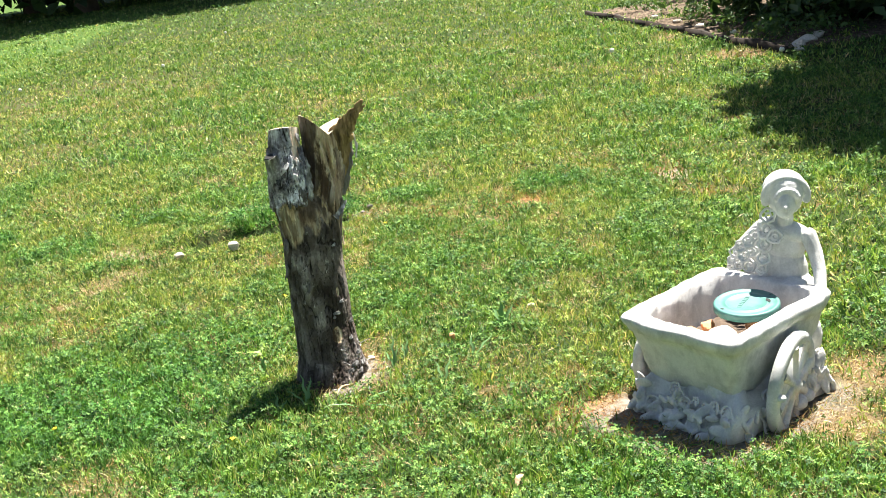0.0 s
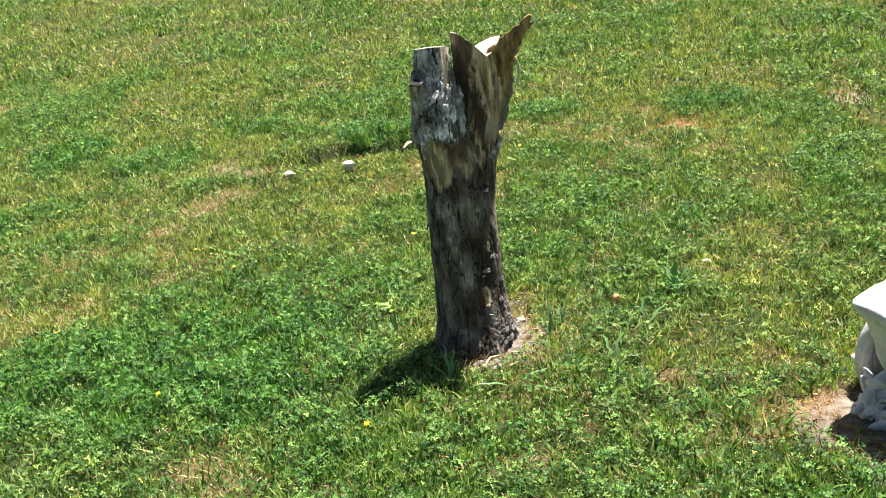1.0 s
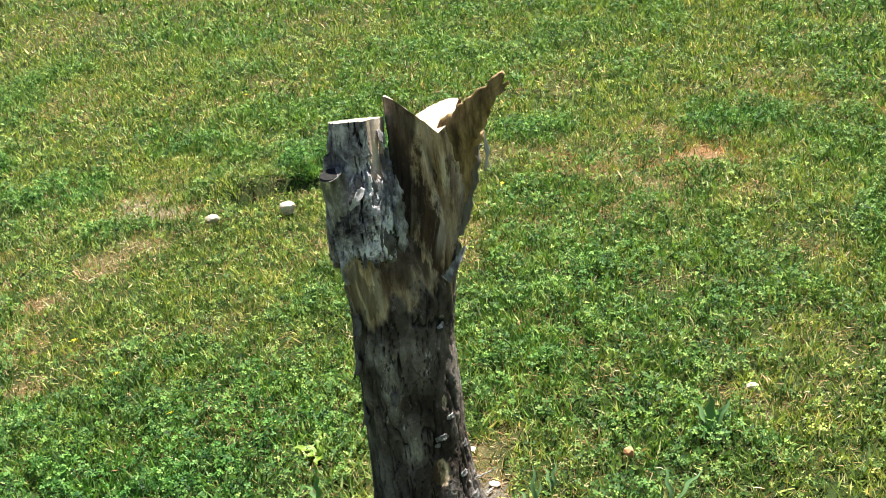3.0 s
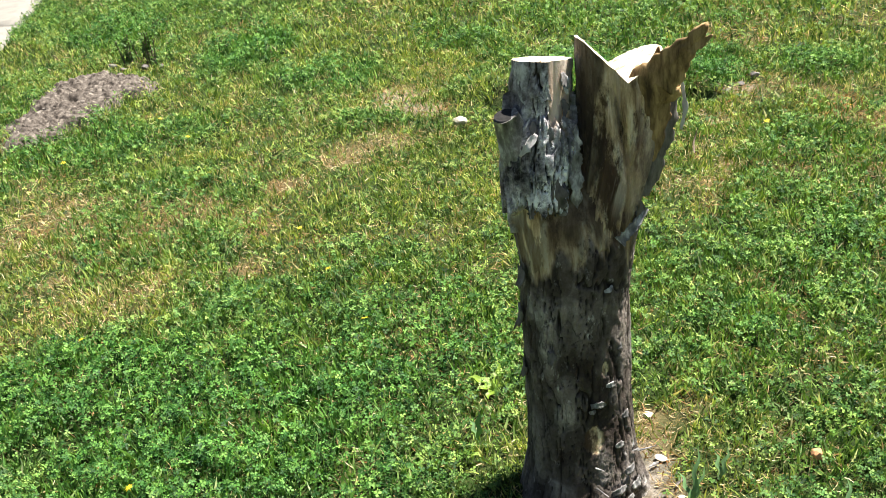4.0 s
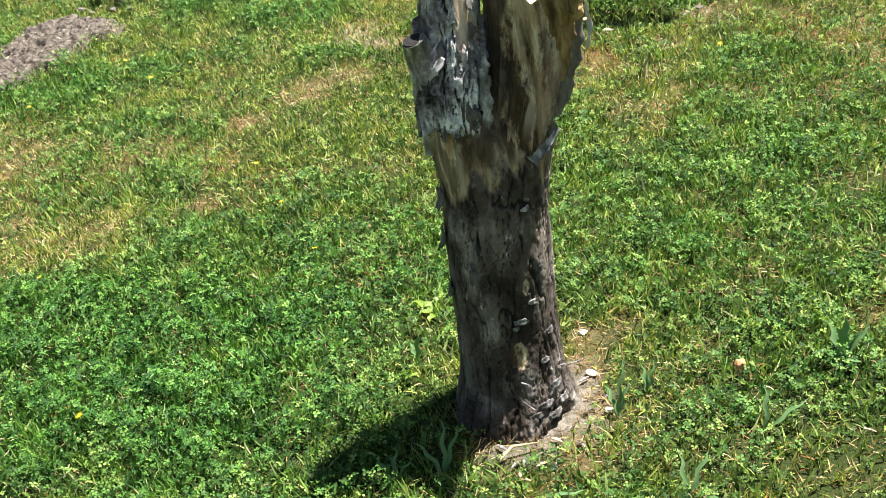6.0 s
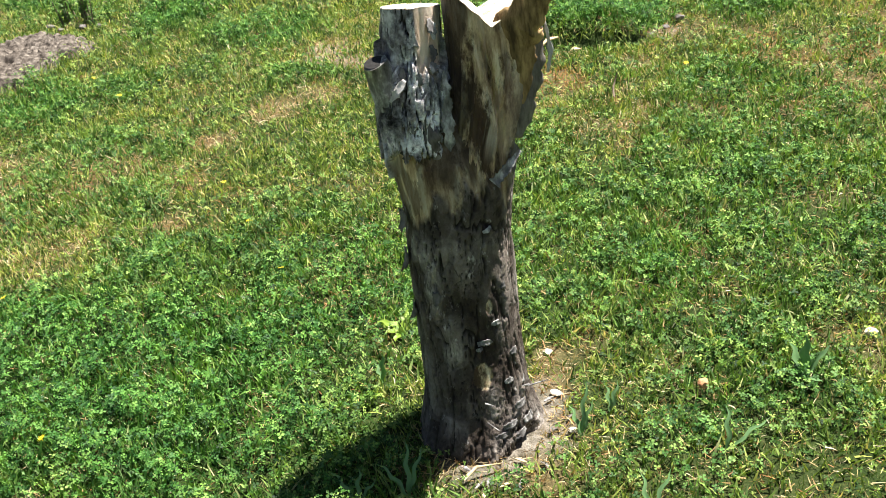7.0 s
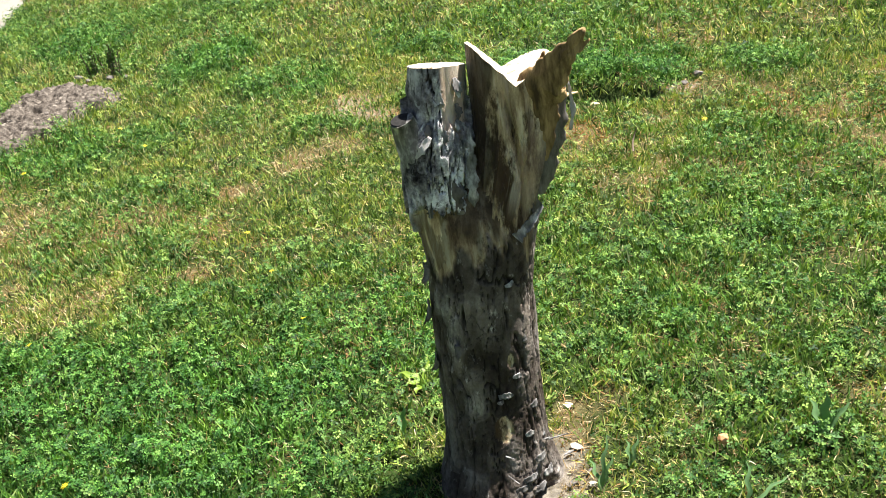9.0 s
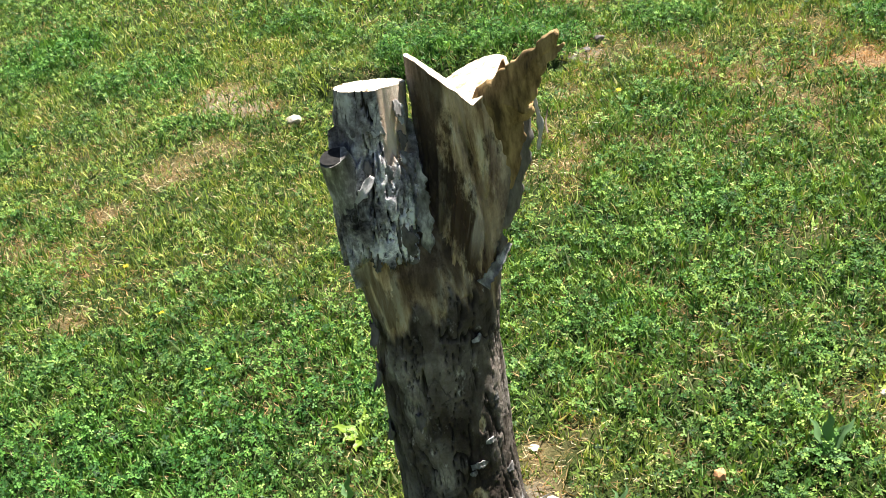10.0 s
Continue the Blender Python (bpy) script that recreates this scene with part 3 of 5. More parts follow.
def front(th, centre=-90, spread=60):
    """1 where the angle faces a direction, falling to 0."""
    d = np.abs((np.degrees(th) - centre + 180) % 360 - 180)
    return smooth(spread, spread * 0.6, d)


def trunk_relief(th, z):
    d, crack, step = bark_relief(th, z, 3.0, 0.0052)
    wob = 0.26 * (fbm(np.cos(th) * 3 + 8, np.sin(th) * 3, z * 6, 4) - 0.5)
    bare = smooth(0.475, 0.51, z + wob) * (1 - smooth(20, 5, np.abs((np.degrees(th) + 15 + 180) % 360 - 180)))
    spot = np.exp(-((np.degrees(th) - 279) / 12) ** 2 - ((z - 0.165) / 0.028) ** 2) + np.exp(-((np.degrees(th) - 296) / 5) ** 2 - ((z - 0.3) / 0.02) ** 2) * 0.8
    bare = np.maximum(bare, smooth(0.4, 0.5, spot + 0.3 * (fbm(th * 12, z * 60) - 0.5)))
    flare = 0.02 * smooth(0.1, -0.03, z) * (0.6 + 0.8 * fbm(np.cos(th) * 2.5, np.sin(th) * 2.5, 2.0))
    hollow = -0.035 * np.exp(-((np.degrees(th) - 318) / 16) ** 2 - ((z - 0.0) / 0.028) ** 2)
    crumble = 0.006 * smooth(0.16, 0.02, z) * front(th, -45, 60) * (fbm(np.cos(th) * 25, np.sin(th) * 25, z * 110, 3) - 0.5) * 2
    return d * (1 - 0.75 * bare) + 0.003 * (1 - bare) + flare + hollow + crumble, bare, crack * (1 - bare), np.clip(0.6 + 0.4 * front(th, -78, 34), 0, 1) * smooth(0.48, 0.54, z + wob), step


def lean(z):
    """How far the stump stands back from its foot at a height."""
    return np.interp(z, [-0.1, 0, 0.25, 0.6, 0.85], [0, 0, 0.035, 0.045, 0.06])


trunk_rows = [(z, cx, float(lean(z)) + dy, rx, ry) for z, cx, dy, rx, ry in [
    (-0.06, -0.017, 0, 0.106, 0.105), (0.02, -0.017, 0, 0.1, 0.1), (0.2, -0.0155, 0, 0.0915, 0.09), (0.4, -0.013, 0, 0.0895, 0.088), (0.46, -0.007, 0, 0.0925, 0.087), (0.52, -0.002, 0, 0.0985, 0.084),
    (0.57, -0.008, 0, 0.102, 0.076), (0.61, -0.004, 0, 0.085, 0.06), (0.65, 0.0, 0, 0.05, 0.04), (0.68, 0, 0, 0.02, 0.02)]]
trunk = wood_tube("trunk", trunk_rows, -0.06, lambda x, y: 0 * x + 0.68, 260, 300, trunk_relief, stump)


def limb_relief(th, z):
    d, crack, step = bark_relief(th, z, 11.0, 0.008, 0.9)
    wob = 0.07 * (fbm(np.cos(th) * 5 + 2, np.sin(th) * 5, z * 9, 4) - 0.5) + 0.05 * (fbm(np.cos(th) * 13, np.sin(th) * 13, z * 8, 3) - 0.5)
    strip = smooth(0.715, 0.735, z + wob) * front(th, -44, 44)
    bare = np.maximum(smooth(0.6, 0.594, z + 1.9 * wob), strip)
    layer = 0.011 * smooth(0.752, 0.744, z + wob * 1.6) * (1 - strip)
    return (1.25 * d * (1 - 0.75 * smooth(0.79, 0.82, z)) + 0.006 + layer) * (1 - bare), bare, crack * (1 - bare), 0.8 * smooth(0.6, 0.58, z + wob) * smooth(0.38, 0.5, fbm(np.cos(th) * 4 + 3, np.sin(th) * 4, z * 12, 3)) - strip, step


limb_rows = [(0.42, -0.042, 0.035, 0.048, 0.055), (0.5, -0.05, 0.03, 0.05, 0.055), (0.58, -0.06, 0.032, 0.048, 0.05), (0.66, -0.057, 0.038, 0.046, 0.048), (0.73, -0.046, 0.046, 0.043, 0.044), (0.85, -0.036, 0.058, 0.041, 0.041)]
limb = wood_tube("limb", limb_rows, 0.42, lambda x, y: 0.824 - 0.1 * (x + 0.036) - 0.27 * (y - 0.056), 220, 250, limb_relief, stump, "sawn limb in dark grey flaking bark", "pale sawn end grain", 1.0)


def broken_relief(th, z):
    d, crack, step = bark_relief(th, z, 23.0, 0.009)
    wob = 0.12 * (fbm(np.cos(th) * 2 + 31, np.sin(th) * 2, z * 3, 4) - 0.5)
    bare = front(th, -100 + 200 * wob, 85)
    groove = fbm(np.cos(th) * 9 + 5, np.sin(th) * 9, z * 2.5, 4)
    cleft = -0.018 * np.exp(-((np.degrees(th) - 283 - 25 * np.sin(z * 14)) / 6) ** 2) * smooth(0.48, 0.58, z) * (1 - 0.7 * smooth(0.74, 0.8, z))
    # fourth value darkens bare wood on the left, paler patches at front right
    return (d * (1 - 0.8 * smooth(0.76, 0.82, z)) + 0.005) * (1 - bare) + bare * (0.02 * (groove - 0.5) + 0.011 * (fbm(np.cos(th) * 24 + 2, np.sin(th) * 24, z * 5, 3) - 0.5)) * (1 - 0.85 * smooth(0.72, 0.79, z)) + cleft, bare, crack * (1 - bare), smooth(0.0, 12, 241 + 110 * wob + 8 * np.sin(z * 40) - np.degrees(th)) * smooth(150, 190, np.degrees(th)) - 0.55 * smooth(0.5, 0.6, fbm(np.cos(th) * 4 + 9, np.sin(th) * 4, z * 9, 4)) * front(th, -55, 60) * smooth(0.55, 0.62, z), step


def v_cut(x, y):
    left, right = 0.856 - 1.1 * (x - 0.027) - 0.19 * y, 0.796 + 0.5 * (x - 0.09) + 0.06 * (y - 0.01)
    return np.clip(np.maximum(left, right), 0.76, 0.862)


broken_rows = [(0.44, 0.02, 0.04, 0.055, 0.06), (0.52, 0.034, 0.036, 0.056, 0.064), (0.58, 0.044, 0.036, 0.056, 0.062), (0.65, 0.062, 0.04, 0.062, 0.058), (0.72, 0.076, 0.044, 0.064, 0.053), (0.86, 0.08, 0.05, 0.063, 0.05)]
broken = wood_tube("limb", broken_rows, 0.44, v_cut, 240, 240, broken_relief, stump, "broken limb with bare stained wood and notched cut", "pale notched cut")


def plate(name, line, widths, thick, normal, material, parent, label="", ragged=0.15, curl=0.0, nu=12, nv=36, seed=1.0):
    """A bent plate of bark or split wood along a line."""
    line, widths = np.array(line, float), np.array(widths, float)
    t = np.linspace(0, 1, nv)
    k = np.linspace(0, 1, len(line))
    c = np.stack([np.interp(t, k, line[:, i]) for i in range(3)], -1)
    w = np.interp(t, k, widths)
    d = np.gradient(c, axis=0)
    d /= np.linalg.norm(d, axis=1)[:, None]
    nrm = np.array(normal, float) / np.linalg.norm(normal)
    side = np.cross(d, nrm)
    side /= np.linalg.norm(side, axis=1)[:, None]
    up = np.cross(side, d)
    a = np.linspace(-1, 1, nu)
    wl = w[:, None] * (1 + ragged * (vnoise(t * 14 + seed, seed * 3)[:, None] - 0.5) * 2 + ragged * (vnoise(t * 45 + seed, seed)[:, None] - 0.5))
    off = a[None] * wl * 0.5
    bend = curl * (a[None] ** 2) * w[:, None] + thick * 0.5 * (fbm(a[None] * 4 + seed, t[:, None] * 9, seed) - 0.5)
    top = c[:, None] + side[:, None] * off[..., None] + up[:, None] * bend[..., None]
    low = top - up[:, None] * (thick * (1 - 0.6 * np.abs(a[None]) ** 3))[..., None]
    v = np.r_[top.reshape(-1, 3), low.reshape(-1, 3)]
    f = grid_faces(nu, nv)
    n = nu * nv
    rim = np.r_[np.arange(nu), np.arange(1, nv) * nu + nu - 1, (nv - 1) * nu + np.arange(nu - 2, -1, -1), np.arange(nv - 2, 0, -1) * nu]
    sides = np.stack([rim, np.roll(rim, -1), n + np.roll(rim, -1), n + rim], -1)
    return part(name, mesh_of(name, v, np.r_[f, f[:, ::-1] + n, sides[:, ::-1]], material), None, parent, label)


plate("splinter", [(0.108, 0.012, 0.64), (0.118, 0.006, 0.7), (0.12, -0.002, 0.755), (0.123, -0.01, 0.79), (0.141, -0.019, 0.813), (0.156, -0.031, 0.837), (0.173, -0.043, 0.861), (0.192, -0.054, 0.888)],
      [0.02, 0.044, 0.062, 0.066, 0.05, 0.038, 0.028, 0.008], 0.012, (-0.25, -1, 0.25), M_SPLINT, stump, "jagged upright splinter of brown split wood", 0.24, -0.12, 14, 80, 2.0)
plate("splinter", [(0.168, -0.04, 0.846), (0.184, -0.047, 0.858), (0.201, -0.054, 0.872)], [0.016, 0.012, 0.003], 0.006, (-0.25, -1, 0.25), M_SPLINT, stump, "", 0.3, 0, 8, 20, 7.0)
plate("splinter", [(0.118, 0.01, 0.74), (0.128, 0.01, 0.80), (0.134, 0.01, 0.84)], [0.03, 0.022, 0.003], 0.008, (-0.4, -1, 0), M_SPLINT, stump, "", 0.3, 0, 8, 20, 5.0)
plate("bark_flap", [(0.11, 0.012, 0.59), (0.13, 0.012, 0.65), (0.149, 0.014, 0.71), (0.16, 0.018, 0.782)], [0.03, 0.048, 0.044, 0.018], 0.006, (0.45, -0.9, 0), M_DARKFLAKE, stump, "dark bark flap with pale torn edge", 0.3, -0.2, 12, 30, 3.0)
plate("bark_flap", [(0.168, 0.014, 0.70), (0.175, 0.012, 0.735), (0.17, 0.016, 0.785)], [0.005, 0.009, 0.004], 0.003, (0.3, -0.9, 0), M_SILVER, stump, "pale curled bark edge", 0.4, 0.1, 6, 16, 3.6)
plate("bark_flap", [(0.06, -0.032, 0.535), (0.084, -0.022, 0.555), (0.11, -0.008, 0.578)], [0.02, 0.016, 0.006], 0.004, (0.35, -0.9, 0.4), M_FLAKE, stump, "curled grey bark flap", 0.3, 0.15, 10, 24, 4.0)
plate("bark_flap", [(0.088, 0.005, 0.53), (0.1, 0.008, 0.565), (0.094, 0.008, 0.605)], [0.026, 0.022, 0.012], 0.005, (0.8, -0.6, 0), M_DARKFLAKE, stump, "", 0.3, 0.1, 10, 20, 6.0)
# ragged lower edges of the bark on the sawn limb
for sx, sy, sz, ln, wd, tilt in [(-0.075, -0.073, 0.63, 0.075, 0.03, 0.1), (-0.038, -0.076, 0.615, 0.09, 0.03, -0.15), (-0.018, -0.071, 0.60, 0.13, 0.024, 0.05), (-0.1, -0.06, 0.64, 0.07, 0.03, 0.2), (-0.01, -0.066, 0.68, 0.09, 0.02, 0.0)]:
    sx, sy, sz = sx + 0.012, sy + 0.053, sz - 0.033
    plate("bark_flap", [(sx, sy, sz), (sx + tilt * ln * 0.5, sy - 0.004, sz + ln * 0.5), (sx + tilt * ln, sy + 0.006, sz + ln)], [wd * 0.25, wd * 0.8, wd * 0.2], 0.004, (sx * 4, -1, -0.15),
          M_FLAKE if wd < 0.027 else M_DARKFLAKE, stump, "", 0.7, -0.12, 10, 26, sx * 90 + sz * 7)
plate("bark_flap", [(-0.088, -0.026, 0.7), (-0.076, -0.032, 0.716), (-0.06, -0.026, 0.734)], [0.004, 0.014, 0.008], 0.004, (-0.3, -1, 0.4), M_SILVER, stump, "pale curled bark strip", 0.3, 0.15, 8, 16, 8.0)
stub_rows = [(-0.06, 0.03, 0.6), (-0.076, 0.022, 0.655), (-0.092, 0.013, 0.716), (-0.104, 0.008, 0.756)]
stub = part("branch_stub", tube_mesh("branch_stub", stub_rows, [0.03, 0.036, 0.028, 0.02], M_FLAKE, 28, 0.12), None, stump, "short sawn side branch")
bm = bmesh.new()
bmesh.ops.create_circle(bm, cap_ends=True, segments=24, radius=0.0185)
bmesh.ops.transform(bm, matrix=pose(-0.104, 0.008, 0.7575, 8, -8, 0), verts=bm.verts)
part("cut_face", bm, speckled("grey_end_grain", [(0.3, (0.009, 0.0085, 0.008)), (0.7, (0.03, 0.028, 0.027))], 120), stub, "grey weathered end grain", False)
# small lifted scales over the sawn limb
for k in range(44):
    a, z = radians(random.uniform(195, 335)), random.uniform(0.585, 0.80)
    cx0, cy0, rx0, ry0 = [float(q) for q in interp(z, limb_rows)]
    r = 0.012 if z < 0.74 else 0.005
    nx, ny = math.cos(a), math.sin(a)
    px, py, ln = cx0 + (rx0 + r) * nx, cy0 + (ry0 + r) * ny, random.uniform(0.012, 0.034)
    sw = random.uniform(-0.3, 0.3) * ln
    plate("bark_flake", [(px + 0.004 * nx - sw * ny, py + 0.004 * ny + sw * nx, z - ln / 2), (px + 0.001 * nx, py + 0.001 * ny, z), (px - 0.003 * nx, py - 0.003 * ny, z + ln / 2)],
          [random.uniform(0.002, 0.008), random.uniform(0.008, 0.018), 0.005], 0.003, (nx, ny, 0), random.choice([M_FLAKE, M_FLAKE, M_DARKFLAKE, M_SILVER]), stump, "", 0.6, 0.12, 6, 12, k * 1.7)
# lichen flakes and shreds on the lower trunk
for ang, z, w, h in [(286, 0.234, 0.028, 0.012), (279, 0.222, 0.012, 0.008), (302, 0.265, 0.02, 0.01), (318, 0.33, 0.016, 0.01), (305, 0.45, 0.018, 0.008), (326, 0.47, 0.016, 0.012), (310, 0.14, 0.022, 0.012),
                     (322, 0.19, 0.02, 0.014), (315, 0.09, 0.026, 0.015), (300, 0.06, 0.03, 0.014), (325, 0.05, 0.028, 0.018), (290, 0.045, 0.03, 0.012), (333, 0.12, 0.02, 0.014), (310, 0.03, 0.03, 0.015), (240, 0.33, 0.016, 0.03), (205, 0.47, 0.02, 0.05), (192, 0.38, 0.02, 0.05), (190, 0.27, 0.02, 0.04)]:
    a = radians(ang)
    r = 0.095 + 0.012 * (z < 0.1)
    cx, cy = -0.016 + r * math.cos(a), float(lean(z)) + r * math.sin(a)
    tx, ty = -math.sin(a), math.cos(a)
    lift = 0.004
    plate("bark_flake", [(cx - tx * w / 2, cy - ty * w / 2, z), (cx + lift * math.cos(a), cy + lift * math.sin(a), z + 0.002), (cx + tx * w / 2, cy + ty * w / 2, z + random.uniform(-0.004, 0.006))],
          [h * 0.5, h, h * 0.5], 0.004, (math.cos(a), math.sin(a), 0.25), M_FLAKE if 268 < ang < 340 else M_DARKFLAKE, stump, "", 0.4, 0.08, 6, 9, ang * 0.37 + z * 31)
for k in range(6):
    a = radians(random.uniform(275, 340))
    z = random.uniform(0.0, 0.13)
    p0 = Vector((-0.016 + 0.105 * math.cos(a), float(lean(z)) + 0.105 * math.sin(a), z))
    d = Vector((random.uniform(-1, 1), random.uniform(-0.6, 0.1), random.uniform(-0.5, 0.5))).normalized() * random.uniform(0.015, 0.045)
    part("bark_shred", tube_mesh("bark_shred", [p0, p0 + d * 0.5 + Vector((0, -0.004, 0.003)), p0 + d], [0.0018, 0.0014, 0.0006], M_FLAKE, 5), None, stump)

# ---- chips and stones lying round the stump ----
def stone(name, x, y, r, squash, seed, material, label, category, faceted=0.5, group="", rough=0.3, rz=0.0, lift=0.35):
    ob = part(name, lump(r, squash, seed, rough, 3, faceted), material, None, "", faceted < 0.3)
    ob.matrix_world = pose(x, y, float(ground_z(x, y)) + r * squash * lift + 0.006, random.uniform(-12, 12), random.uniform(-12, 12), rz)
    return tagged(ob, label, category, group)


stone("stone", -0.525, 1.572, 0.035, 0.7, 1, M_SANDSTONE, "pale tan limestone lump in the grass", "stone", lift=1.2)
stone("stone", -0.78, 1.566, 0.028, 0.6, 2, M_SANDSTONE, "small pale limestone lump in the grass", "stone", lift=1.4)
stone("brick_chip", 0.362, 0.045, 0.016, 1.0, 3, M_BRICK, "orange broken brick chip in the grass", "brick chip", faceted=0.75, rough=0.5, lift=1.5)
stone("stone", 0.67, 0.254, 0.014, 0.7, 4, M_SANDSTONE, "small pale stone on dry grass", "stone", lift=1.2)
stone("stone", 0.08, 0.012, 0.014, 0.25, 5, M_SANDSTONE, "flat white stone beside the stump", "stone", lift=0.1)
stone("stone", 0.036, 0.147, 0.012, 0.25, 6, M_SANDSTONE, "flat white stone behind the stump", "stone", lift=0.1)
stone("stone", 0.133, -0.09, 0.011, 0.25, 7, M_SANDSTONE, "small flat stone beside the stump", "stone", lift=0.1)
for k in range(14):
    a, r = random.uniform(-2.2, 0.8), random.uniform(0.12, 0.2)
    x, y = -0.035 + r * math.cos(a), -0.095 + r * math.sin(a)
    ob = plate("wood_chip", [(0, 0, 0), (0.011, 0.001, 0.003), (0.024, 0, 0.001)], [0.003, 0.007, 0.002], 0.003, (0, 0, 1), random.choice([M_PALEWOOD, M_DARKFLAKE, M_FLAKE]), None, "", 0.4, 0, 5, 8, k + 0.5)
    ob.matrix_world = pose(x, y, float(ground_z(x, y)) + 0.008, random.uniform(-15, 15), random.uniform(-12, 12), random.uniform(0, 360))
    tagged(ob, "torn wood chip on bare soil beside the stump", "wood chip", "wood chips round the stump")
for x, y, rz, ln, lab in [(-0.3, 1.745, 40, 0.07, "pale split wood piece lying in the grass"), (-0.22, 1.79, 20, 0.045, "small pale wood piece lying in the grass"), (-0.17, -0.9, -62, 0.1, "pale split bark strip lying on the lawn"), (0.42, -1.0, 60, 0.045, "small pale wood piece lying in the clover")]:
    ob = plate("wood_piece", [(0, 0, 0), (ln / 2, 0.004, 0.012), (ln, 0, 0.006)], [0.008, 0.018, 0.006], 0.007, (0, 0, 1), M_PALEWOOD if y > 0 else M_OLDWOOD, None, "", 0.35, 0, 6, 12, x + 3)
    ob.matrix_world = pose(x, y, float(ground_z(x, y)) + (0.03 if y > 0 else 0.02), 6, -6, rz)
    tagged(ob, lab, "wood piece", "wood pieces round the stump")
for x, y, rz in [(-0.003, 1.374, 85), (-0.038, -0.25, 35)]:
    g = float(ground_z(x, y))
    ob = part("twig", tube_mesh("twig", [(0, 0, 0), (0.03, 0.006, 0.012), (0.075, 0.0, 0.03 if y > 0 else 0.006)], [0.0035, 0.003, 0.0015], M_WOOD if y > 0 else M_PALEWOOD, 7, 0.2), None, None)
    ob.matrix_world = pose(x, y, g + 0.012, 0, -20 if y > 0 else 0, rz)
    tagged(ob, "short dry twig lying in the grass", "twig")

# ---- planter with a figure pushing a cart ----
CART = pose(1.1, -0.625, -0.036, 0, 0, 34.5) @ Matrix.Diagonal((0.93, 0.93, 0.965, 1.0))
cart = empty("planter_cart", CART, "weathered white cast-stone garden planter shaped as a cart", "garden planter")


def round_rect(hl, hw, r, n=88):
    """A closed rounded rectangle, half length along x, half width along y."""
    t = np.linspace(0, 2 * np.pi, n, endpoint=False)
    e = 11.0
    c, s_ = np.cos(t), np.sin(t)
    rad = 1 / (np.abs(c) ** e + np.abs(s_) ** e) ** (1 / e)
    return np.stack([hl * c * rad, hw * s_ * rad], -1)


def shell(name, rows, material, parent, wobble=0.003, seed=1.0, label="", plank=0.0, cap=True):
    """Stacked rounded rectangles: rows of z, half length, half width, shift in x."""
    n, v = 88, []
    for z, hl, hw, dx in rows:
        p = round_rect(hl, hw, 0)
        q = fbm(p[:, 0] * 12 + seed, p[:, 1] * 12, z * 14, 3) - 0.5
        p = p * (1 + (wobble * q / max(0.05, min(hl, hw)) * 2)[:, None])
        if plank:
            groove = np.minimum(np.abs((p[:, 1] * 13) % 1 - 0.5), np.abs((p[:, 0] * 13) % 1 - 0.5))
            p = p * (1 - plank * smooth(0.06, 0.0, groove))[:, None]
        v.append(np.c_[p[:, 0] + dx, p[:, 1], z + wobble * 0.8 * (vnoise(p[:, 0] * 20 + seed, p[:, 1] * 20, z * 9) - 0.5)])
    v = np.concatenate(v)
    m = len(rows)
    faces = [grid_faces(n, m, True)]
    if cap:
        v = np.r_[v, [v[:n].mean(0)], [v[-n:].mean(0)]]
        i = np.arange(n)
        faces.append(np.r_[np.stack([(i + 1) % n, i, np.full(n, m * n)], -1), np.stack([(m - 1) * n + i, (m - 1) * n + (i + 1) % n, np.full(n, m * n + 1)], -1)])
    return part(name, mesh_of(name, v, faces, material), None, parent, label)


shell("tub", [(0.10, 0.175, 0.14, 0.0), (0.125, 0.195, 0.158, 0), (0.16, 0.205, 0.17, 0), (0.20, 0.216, 0.18, 0), (0.24, 0.228, 0.19, 0), (0.262, 0.236, 0.197, 0), (0.268, 0.25, 0.21, 0), (0.285, 0.257, 0.217, 0), (0.303, 0.26, 0.22, 0),
              (0.311, 0.252, 0.213, 0), (0.313, 0.216, 0.18, 0), (0.304, 0.208, 0.172, 0), (0.25, 0.204, 0.168, 0), (0.20, 0.2, 0.164, 0), (0.175, 0.195, 0.16, 0)], M_CAST, cart, 0.009, 2.0, "tapered open tub with thick rim", 0.028)
shell("pedestal", [(-0.04, 0.235, 0.19, 0), (0.02, 0.245, 0.195, 0), (0.05, 0.238, 0.19, 0), (0.08, 0.22, 0.175, 0), (0.11, 0.2, 0.16, 0), (0.13, 0.19, 0.15, 0), (0.14, 0.18, 0.145, 0)], M_CAST, cart, 0.05, 5.0, "rocky base carved with leaves")


